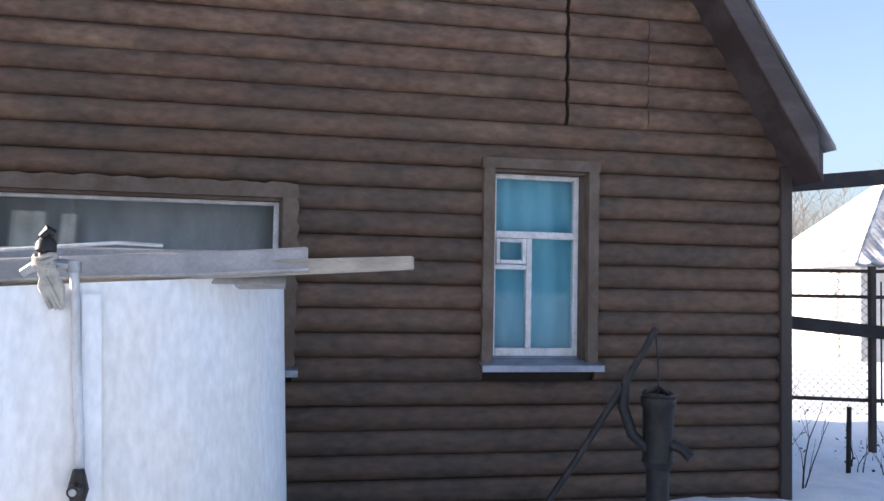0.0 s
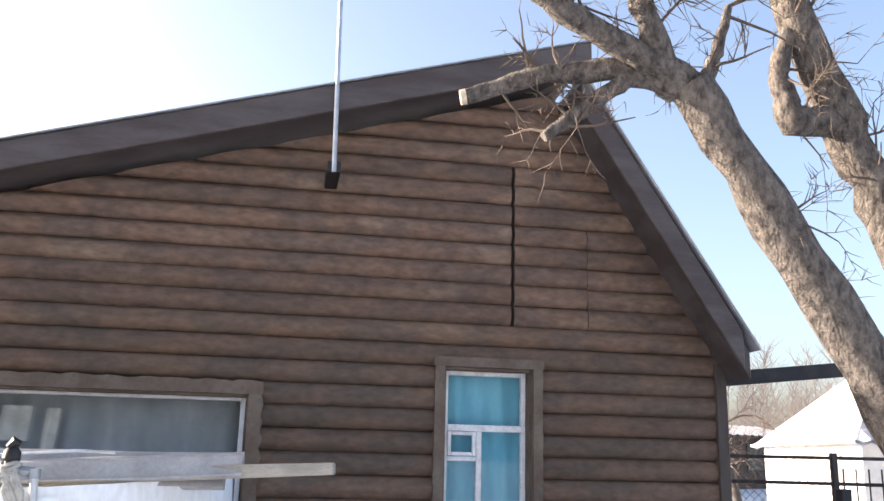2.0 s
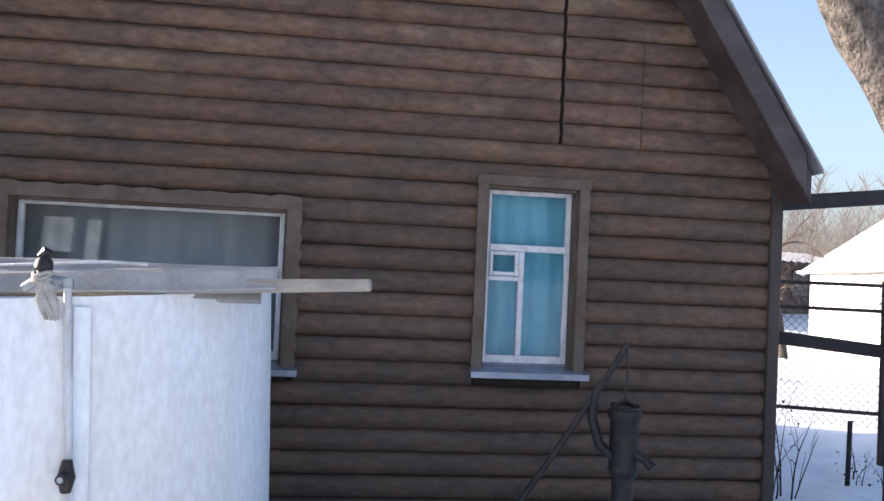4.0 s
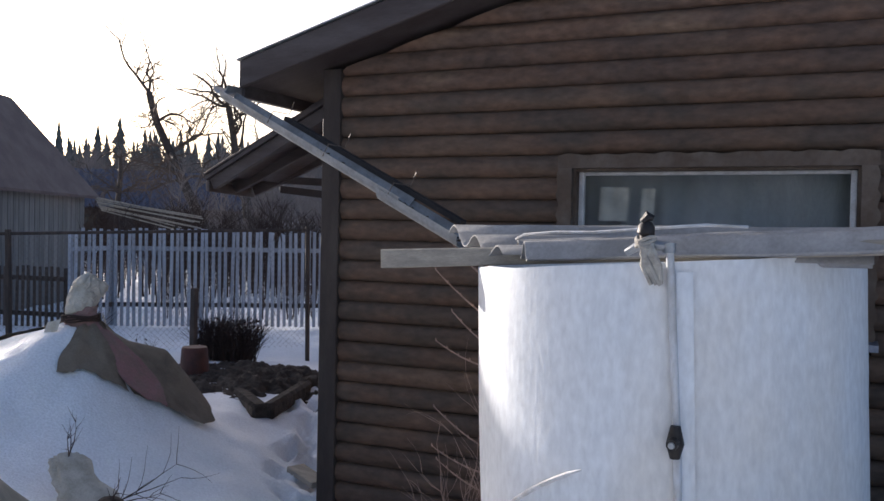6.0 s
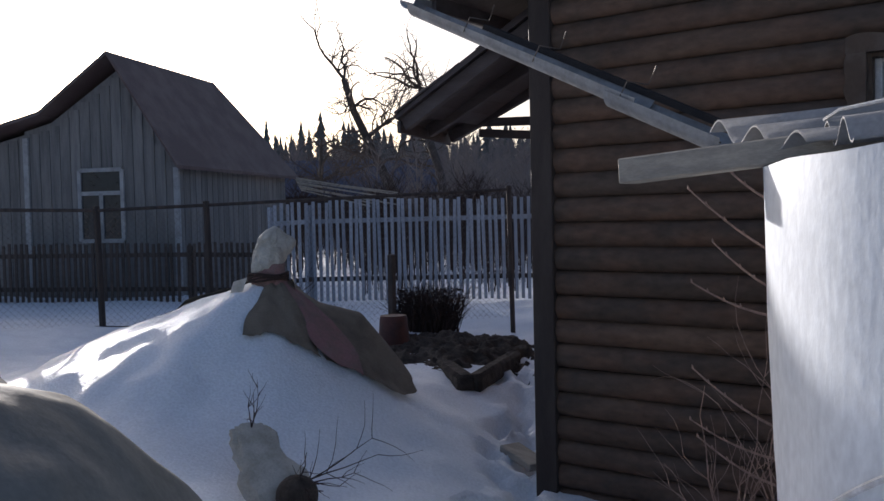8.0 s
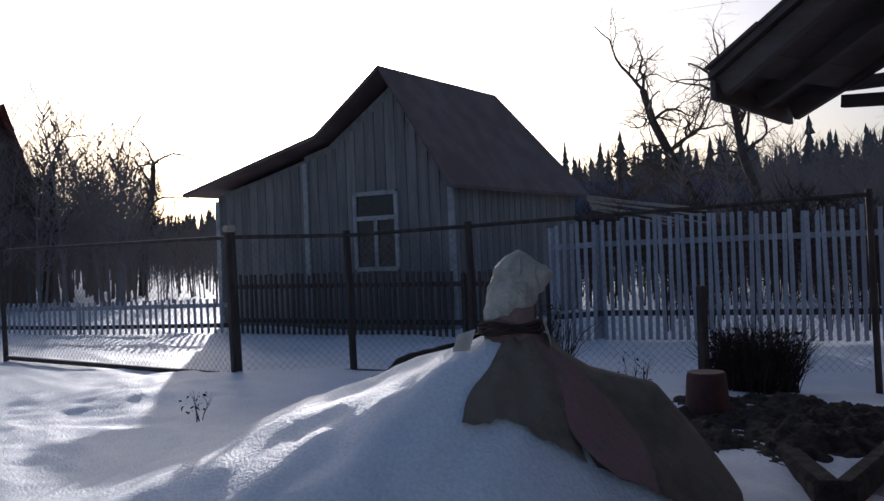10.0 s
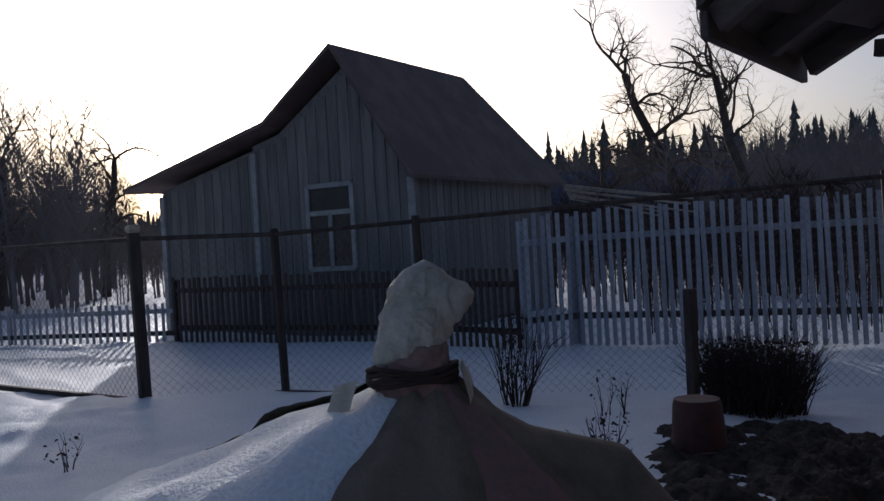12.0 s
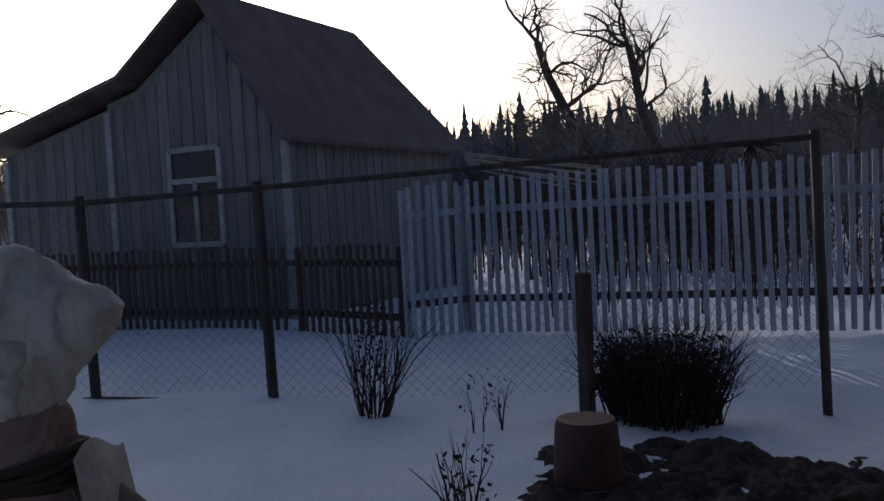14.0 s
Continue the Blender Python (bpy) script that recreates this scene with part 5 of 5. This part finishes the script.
def picket_fence(label, pts, h, step, name="picket_fence", lean=0.010, seed=0, base=0.0, mat=PICKET):
    r = random.Random(seed)
    f = thing(name, (pts[0][0], pts[0][1], 0), label, "fence")
    meshes = [picket_mesh(h * k, mat=mat) for k in (0.985, 1.0, 1.01)]
    for (x0, y0), (x1, y1) in zip(pts, pts[1:]):
        L = math.hypot(x1 - x0, y1 - y0)
        yaw = math.atan2(y1 - y0, x1 - x0)
        nx, ny = math.sin(yaw), -math.cos(yaw)
        for k in range(int(L / step)):
            s = (k + 0.5) * step / L
            x, y = x0 + (x1 - x0) * s, y0 + (y1 - y0) * s
            ob = new("picket", meshes[r.randint(0, 2)])
            ob.parent = f
            ob.matrix_local = Matrix.Translation((x - pts[0][0], y - pts[0][1], ground_z(x0, y0) * (1 - s) + ground_z(x1, y1) * s + base + r.uniform(-0.008, 0.008))) @ Euler((r.gauss(0, lean), r.gauss(0, lean), yaw)).to_matrix().to_4x4()
        for zz in (0.22, 0.8):
            bm = bmesh.new()
            za, zb = ground_z(x0, y0) + base + h * zz, ground_z(x1, y1) + base + h * zz
            beam(bm, (x0 - nx * 0.04, y0 - ny * 0.04, za), (x1 - nx * 0.04, y1 - ny * 0.04, zb), 0.04, 0.07)
            part("rail", bm, POST_WOOD if zz < 0.5 else mat, f)
        n = max(1, int(L / 2.4))
        for k in range(n + 1):
            s = k / n
            x, y = x0 + (x1 - x0) * s - nx * 0.1, y0 + (y1 - y0) * s - ny * 0.1
            bm = bmesh.new()
            beam(bm, (x, y, ground_z(x, y) - 0.2), (x, y, ground_z(x, y) + base + h * 0.96), 0.055, 0.055, up=(0, 1, 0))
            part("post", bm, mat, f)


picket_fence("tall grey-white weathered picket fence along a snowy lane", [(-9.6, 9.25), (-9.3, 9.78), (-5.9, 11.75), (-2.0, 14.0)], 1.54, 0.094, seed=2)
picket_fence("low pale picket fence far along the lane", [(-20.5, 3.2), (-17.6, 5.0), (-15.0, 6.9)], 0.58, 0.13, seed=5)
picket_fence("dark brown picket fence in front of the neighbour's house", [(-15.0, 6.9), (-11.2, 8.9), (-9.75, 9.2)], 0.95, 0.105, seed=6, mat=FAR_BROWN)

# ---- neighbour's house ----
UA = math.radians(113)
UX, UY = math.cos(UA), math.sin(UA)
VX, VY = UY, -UX
HX, HY = -11.9, 9.4


def hp(n, u, z):
    """House coordinates: n across the gable (to its right), u back along the ridge."""
    return (HX + VX * n + UX * u, HY + VY * n + UY * u, z)


house = thing("neighbour_house", (HX, HY, 0.1), "grey board house with a steep brown roof and pale trim", "house")


def prism(points, u0, u1, mat, name, parent, label=""):
    bm = bmesh.new()
    a = [bm.verts.new(hp(n, u0, z)) for n, z in points]
    b = [bm.verts.new(hp(n, u1, z)) for n, z in points]
    bm.faces.new(a)
    bm.faces.new(b[::-1])
    for i in range(len(points)):
        j = (i + 1) % len(points)
        bm.faces.new((a[j], a[i], b[i], b[j]))
    return part(name, bm, mat, parent, label)


prism([(-0.12, -0.1), (-0.12, 2.36), (-1.15, 4.0), (-2.5, 3.15), (-3.05, 3.02), (-3.05, -0.1)], 0.0, 3.1, NB_WALL, "wall", house)
prism([(-0.12, -0.1), (-0.12, 2.3), (-2.55, 2.15), (-2.55, -0.1)], 3.1, 4.5, NB_WALL, "wall", house)
prism([(-3.05, -0.1), (-3.05, 3.0), (-5.3, 2.5), (-5.3, -0.1)], 0.12, 3.0, NB_WALL, "annex_wall", house)
# roof slopes with a hipped far end, and the annex roof carried on at a lower pitch
APEX = (-1.15, 4.19)
for pts in ([hp(0.1, -0.35, 2.26), hp(0.1, 4.75, 2.26), hp(APEX[0], 3.35, APEX[1]), hp(APEX[0], -0.35, APEX[1])], [hp(APEX[0], -0.35, APEX[1]), hp(APEX[0], 3.35, APEX[1]), hp(-2.5, 3.9, 3.25), hp(-2.5, -0.35, 3.25)], [hp(0.1, 4.75, 2.26), hp(-2.5, 3.9, 3.25), hp(APEX[0], 3.35, APEX[1])], [hp(-2.5, -0.35, 3.25), hp(-2.5, 3.9, 3.25), hp(-5.75, 3.9, 2.5), hp(-5.75, -0.35, 2.5)]):
    bm = bmesh.new()
    lo = [bm.verts.new(p) for p in pts]
    hi = [bm.verts.new((p[0], p[1], p[2] + 0.06)) for p in pts]
    bm.faces.new(lo[::-1])
    bm.faces.new(hi)
    for i in range(len(pts)):
        j = (i + 1) % len(pts)
        bm.faces.new((lo[i], lo[j], hi[j], hi[i]))
    part("roof", bm, NB_ROOF, house)


def gable_top(n):
    return 2.36 + (-n - 0.12) * 1.592 if n > -1.15 else 4.0 + (n + 1.15) * 0.63 if n > -2.5 else 3.15 + (n + 2.5) * 0.235


for i in range(15):
    n = -0.2 - i * 0.203
    bm = bmesh.new()
    beam(bm, hp(n, -0.012, 0.0), hp(n, -0.012, gable_top(n) - 0.1), 0.19, 0.02, up=(UX, UY, 0))
    part("board", bm, NB_WALL, house)
for i in range(11):
    n = -3.17 - i * 0.203
    bm = bmesh.new()
    beam(bm, hp(n, 0.108, 0.0), hp(n, 0.108, gable_top(n) - 0.06), 0.19, 0.02, up=(UX, UY, 0))
    part("board", bm, NB_WALL, house)
for i in range(22):
    u = 0.1 + i * 0.2
    bm = bmesh.new()
    beam(bm, hp(-0.108, u, 0.0), hp(-0.108, u, 2.3), 0.18, 0.02, up=(VX, VY, 0))
    part("board", bm, NB_WALL, house)
for n, u, z0, z1 in ((-0.1, -0.03, 0.0, 2.3), (-3.0, -0.04, 0.0, 2.9), (-5.27, 0.07, 0.0, 2.4)):
    bm = bmesh.new()
    beam(bm, hp(n, u, z0), hp(n, u, z1), 0.1, 0.05, up=(UX, UY, 0))
    part("corner_trim", bm, NB_TRIM, house)
w = thing("window", hp(-1.5, -0.03, 1.9))
w.parent = house
w.location = Vector(hp(-1.5, -0.03, 1.9)) - house.location
WZ0, WZ1 = 1.08, 2.3
for a, b in (((-1.95, WZ0), (-1.95, WZ1)), ((-1.12, WZ0), (-1.12, WZ1)), ((-1.95, WZ1), (-1.12, WZ1)), ((-1.95, WZ0), (-1.12, WZ0)), ((-1.53, WZ0), (-1.53, 1.9)), ((-1.95, 1.9), (-1.12, 1.9))):
    bm = bmesh.new()
    beam(bm, hp(a[0], -0.045, a[1]), hp(b[0], -0.045, b[1]), 0.07, 0.04, up=(UX, UY, 0))
    part("frame", bm, NB_TRIM, w)
bm = bmesh.new()
beam(bm, hp(-1.93, -0.03, (WZ0 + WZ1) / 2), hp(-1.14, -0.03, (WZ0 + WZ1) / 2), 0.015, WZ1 - WZ0 - 0.05)
part("pane", bm, DARK_GLASS, w)

# poles stacked against the house's far eave
poles = thing("pole_stack", hp(0.7, 4.6, 1.8), "pile of thin bare poles laid on a rack", "poles")
r6 = random.Random(9)
for i in range(9):
    bm = bmesh.new()
    a = hp(0.05 + 0.02 * i, 4.6, 2.3 - 0.035 * i)
    b = hp(1.9 + r6.uniform(-0.3, 0.4), 5.6 + r6.uniform(-0.3, 0.3), 1.95 - 0.05 * i + r6.uniform(-0.05, 0.1))
    tube(bm, [a, b], 0.016, 6)
    part("pole", bm, OLD_WOOD, poles)
bm = bmesh.new()
beam(bm, hp(1.6, 5.4, 0.0), hp(1.6, 5.4, 1.75), 0.08, 0.08, up=(0, 1, 0))
part("rack_post", bm, POST_WOOD, poles)


# ---- far houses ----
def far_house(x, y, w, d, h, rise, yaw, wall, roof_mat, label, windows=2, name="far_house", hip=0.0):
    hs = thing(name, (x, y, ground_z(x, y)), label, "house")
    z0 = ground_z(x, y) - 0.3
    c, s = math.cos(yaw), math.sin(yaw)

    def q(a, b, z):
        return (x + a * c - b * s, y + a * s + b * c, z)

    bm = bmesh.new()
    prof = [(-d / 2, z0), (d / 2, z0), (d / 2, z0 + 0.3 + h), (0, z0 + 0.3 + h + (0.01 if hip else rise)), (-d / 2, z0 + 0.3 + h)]
    a = [bm.verts.new(q(-w / 2, b, z)) for b, z in prof]
    b2 = [bm.verts.new(q(w / 2, b, z)) for b, z in prof]
    bm.faces.new(a)
    bm.faces.new(b2[::-1])
    for i in range(5):
        j = (i + 1) % 5
        bm.faces.new((a[j], a[i], b2[i], b2[j]))
    part("wall", bm, wall, hs)
    for sg in (-1, 1):
        bm = bmesh.new()
        k = rise / (d / 2)
        n = int(w / 0.35)
        us = span(-w / 2 - 0.3, w / 2 + 0.3, n * 4 + 1)
        rows = []
        for up in (0.03, 0.10):
            rows.append([[bm.verts.new(q(u, sg * b, z0 + 0.3 + h + rise - k * b + up + 0.035 * math.cos(6.283 * i / 4))) for b in (0.0, d / 2 + 0.35)] for i, u in enumerate(us)])
        if hip:
            for rr in rows:
                for i, u in enumerate(us):
                    cut = max(0.0, (abs(u) - (w / 2 + 0.3 - hip)) / hip)
                    b = cut * (d / 2 + 0.35)
                    rr[i][0].co = Vector(q(u, sg * b, z0 + 0.3 + h + rise - k * b + 0.05))
        for grid_rows in rows:
            for i in range(len(us) - 1):
                bm.faces.new((grid_rows[i][0], grid_rows[i + 1][0], grid_rows[i + 1][1], grid_rows[i][1]))
        if hip:
            e, eave = w / 2 + 0.3, z0 + 0.3 + h - k * 0.35
            tri = [q(sg * e, d / 2 + 0.35, eave), q(sg * e, -d / 2 - 0.35, eave), q(sg * (e - hip), 0, z0 + 0.3 + h + rise)]
            bm.faces.new([bm.verts.new((p[0], p[1], p[2] + 0.06)) for p in tri])
        part("roof", bm, roof_mat, hs)
    for i in range(windows):
        u = -w / 2 + w * (i + 0.5) / windows
        for sg in (-1, 1):
            bm = bmesh.new()
            beam(bm, q(u - 0.4, sg * (d / 2 + 0.02), z0 + 0.3 + h * 0.55), q(u + 0.4, sg * (d / 2 + 0.02), z0 + 0.3 + h * 0.55), 0.05, 1.0)
            part("window", bm, DARK_GLASS, hs)
    return hs


far_house(19.6, 19.6, 9, 6.5, 2.4, 2.3, -0.2, LIME, ROOF_PALE, "limewashed cottage with a corrugated slate roof", 2, "cottage", 2.6)
far_house(17.0, 32.0, 8, 4, 1.7, 0.4, 0.3, FAR_BROWN, ROOF_FELT, "low dark shed with snow on its roof", 2, "shed")
far_house(-39, 38.5, 17, 7, 2.4, 2.1, 0.75, FAR_BROWN, BLUE_ROOF, "long barn under a blue-grey roof", 3, "barn")
far_house(-31.5, 2.2, 7, 6, 3.2, 2.8, 1.1, FAR_BROWN, RED_ROOF, "dark house with a dull red roof", 2)
far_house(-5.5, 24.0, 3.4, 2.6, 1.7, 0.25, 0.4, FAR_BROWN, ROOF_FELT, "low dark shed with snow on its roof", 1, "shed")

# wire fence in front of the cottage
iron = thing("chain_link_fence", (7.0, 8.5, 0.2), "dark chain-link fence on thin iron posts and rails", "fence")
P0, P1 = Vector((4.6, 8.0, 0.25)), Vector((11.0, 5.2, 0.25))
for k in range(4):
    p = P0.lerp(P1, 0.048 + 0.3 * k)
    bm = bmesh.new()
    beam(bm, p - Vector((0, 0, 0.2)), p + Vector((0, 0, 1.65)), 0.055, 0.055, up=(0, 1, 0))
    part("post", bm, POST_WOOD, iron)
for z in (0.35, 1.35, 1.6):
    bm = bmesh.new()
    beam(bm, P0 + Vector((0, 0, z)), P1 + Vector((0, 0, z)), 0.03, 0.035)
    part("rail", bm, POST_WOOD, iron)
link_panel(P0, P0.lerp(P1, 0.348), 0.45, 1.85, 0.08, 0.003, iron)
for k in range(38):
    p = P0.lerp(P1, 0.36 + 0.64 * k / 38)
    bm = bmesh.new()
    tube(bm, [p + Vector((0, 0, 0.3)), p + Vector((0, 0, 1.5))], 0.009, 6)
    part("bar", bm, POST_WOOD, iron)

# ---- woods on the rise ----
def add_spruce(verts, faces, x, y, z, h, r, rng):
    base = len(verts)
    tiers = 12
    for t in range(tiers):
        s0 = t / tiers
        z0, rr = z + h * (0.08 + 0.86 * s0), r * (1 - s0) ** 0.9 * rng.uniform(0.8, 1.15) + 0.04
        n = 11
        top = len(verts)
        verts.append((x, y, z0 + h * 0.13 * (1.15 - 0.5 * s0)))
        for k in range(n):
            a = 6.283 * (k + rng.random() * 0.6) / n
            q = rr * rng.uniform(0.6, 1.2) * (1.0 if k % 2 else 0.5)
            verts.append((x + q * math.cos(a), y + q * math.sin(a), z0 - h * 0.03 * rng.random()))
        for k in range(n):
            faces.append((top, top + 1 + k, top + 1 + (k + 1) % n))


rng = random.Random(77)
verts, faces = [], []
for i in range(1300):
    a = D2R(rng.uniform(95, 190))
    d = rng.uniform(72, 128)
    x, y = d * math.cos(a), d * math.sin(a)
    h = rng.uniform(6.0, 8.8) * (1 if rng.random() < 0.85 else 1.15) * (0.55 if 150 < math.degrees(a) < 176 else 1.0)
    add_spruce(verts, faces, x, y, ground_z(x, y) - 0.3, h, h * rng.uniform(0.15, 0.2), rng)
me = bpy.data.meshes.new("spruce_wood")
me.from_pydata(verts, [], faces)
me.materials.append(SPRUCE)
tagged(new("spruce_wood", me), "spruce wood along the rise, its colour greyed for haze", "forest", kind="stuff")


def brush_belt(name, label, a0, a1, d0, d1, count, h0, h1, mat, seed, gap=None, twigs=46):
    """A belt of bare trees: each a stem with rising branches that fork once."""
    r = random.Random(seed)
    verts, faces = [], []

    def strip(pts, w0, w1, tx, ty):
        base = len(verts)
        n = len(pts) - 1
        for i, (x, y, z) in enumerate(pts):
            w = w0 + (w1 - w0) * i / n
            verts.append((x - tx * w, y - ty * w, z))
            verts.append((x + tx * w, y + ty * w, z))
        for i in range(n):
            k = base + 2 * i
            faces.append((k, k + 1, k + 3, k + 2))

    for i in range(count):
        a, d = D2R(r.uniform(a0, a1)), r.uniform(d0, d1)
        h = r.uniform(h0, h1)
        if gap and gap[0] < math.degrees(a) < gap[1]:
            h *= gap[2]
        x, y = d * math.cos(a), d * math.sin(a)
        z = ground_z(x, y) - 0.2
        tx, ty = -math.sin(a), math.cos(a)
        lean = r.gauss(0, 0.08)
        top = (x + tx * lean * h, y + ty * lean * h, z + h)
        mid = (x + tx * lean * h * 0.3, y + ty * lean * h * 0.3, z + h * 0.5)
        strip([(x, y, z), mid, top], h * 0.010, h * 0.001, tx, ty)
        for k in range(twigs):
            s = r.uniform(0.22, 0.97)
            sx, sz = lean * h * s * (0.6 if s < 0.5 else 1.0) + 0.0, z + h * s
            ang = r.uniform(0.25, 1.15) * r.choice((-1, 1))
            L = h * r.uniform(0.14, 0.34) * (1.15 - 0.6 * s)
            dep = r.uniform(-1, 1) * L * 0.6
            bend = r.uniform(-0.35, 0.2)
            e1 = (sx + math.sin(ang) * L * 0.5, sz + math.cos(ang) * L * 0.5)
            e2 = (e1[0] + math.sin(ang + bend) * L * 0.5, e1[1] + math.cos(ang * 0.7) * L * 0.5)
            cx, cy = math.cos(a) * dep, math.sin(a) * dep
            strip([(x + tx * sx, y + ty * sx, sz), (x + tx * e1[0] + cx, y + ty * e1[0] + cy, e1[1]), (x + tx * e2[0] + cx, y + ty * e2[0] + cy, e2[1])], h * 0.0028, h * 0.0007, tx, ty)
            a3 = ang + r.uniform(-0.9, 0.9)
            strip([(x + tx * e1[0] + cx, y + ty * e1[0] + cy, e1[1]), (x + tx * (e1[0] + math.sin(a3) * L * 0.45) + cx, y + ty * (e1[0] + math.sin(a3) * L * 0.45) + cy, e1[1] + abs(math.cos(a3)) * L * 0.45)], h * 0.0015, h * 0.0005, tx, ty)
    me = bpy.data.meshes.new(name)
    me.from_pydata(verts, [], faces)
    me.materials.append(mat)
    tagged(new(name, me), label, "trees", kind="stuff")


SUN_GAP = (148, 163, 0.5)
brush_belt("bare_wood", "belt of bare grey trees before the spruces", 95, 190, 52, 76, 1100, 4.0, 6.6, WOODS, 5, SUN_GAP)
brush_belt("bare_orchard", "tangle of bare orchard trees beyond the fences", 104, 131, 26, 48, 150, 2.2, 4.6, WOODS, 8)
brush_belt("bare_thicket", "tangle of bare trees beyond the western fence", 150, 192, 26, 50, 620, 3.8, 6.6, WOODS, 9, SUN_GAP)
brush_belt("bare_hedge", "tangled bare currant bushes in the neighbour's garden", 118, 137, 19, 26, 260, 1.3, 2.5, STEMS, 18, None, 40)
brush_belt("east_wood", "bare trees beyond the cottage", 30, 80, 45, 80, 300, 4.0, 7.5, WOODS, 10)
brush_belt("garden_stalks", "dry stalks standing in the neighbour's snowy garden", 104, 131, 14, 24, 520, 0.5, 1.6, STEMS, 11, None, 24)

# ---- scrap boards by the house and overhead cables ----
for p, q in (((-2.72, 5.7, 0.14), (-3.15, 6.35, 0.12)), ((-2.65, 6.4, 0.16), (-3.0, 6.55, 0.15)), ((-2.62, 5.15, 0.12), (-2.95, 5.3, 0.1))):
    bm = bmesh.new()
    beam(bm, (p[0], p[1], ground_z(p[0], p[1]) + 0.03), (q[0], q[1], ground_z(q[0], q[1]) + 0.03), 0.16, 0.05, bevel=0.006)
    solid("scrap_board", bm, OLD_WOOD, "weathered scrap board trodden into the snow", "board", "scrap boards beside the house")

cables = thing("power_cable", (-35, 10, 9), "thin dark overhead cables crossing the sky", "cable")
for p, q in (((-42.5, 1.7, 11.2), (-20.0, 39.2, 17.8)), ((-42.5, 1.5, 9.6), (-24.0, 32.6, 15.5)), ((-42.5, 1.6, 8.7), (-24.0, 32.6, 11.2)), ((-42.0, 2.5, 7.3), (-14.0, 49.2, 15.8))):
    bm = bmesh.new()
    tube(bm, [Vector(p).lerp(Vector(q), s) - Vector((0, 0, 0.6 * math.sin(3.14 * s))) for s in span(0, 1, 12)], 0.006, 4)
    part("wire", bm, IRON, cables)
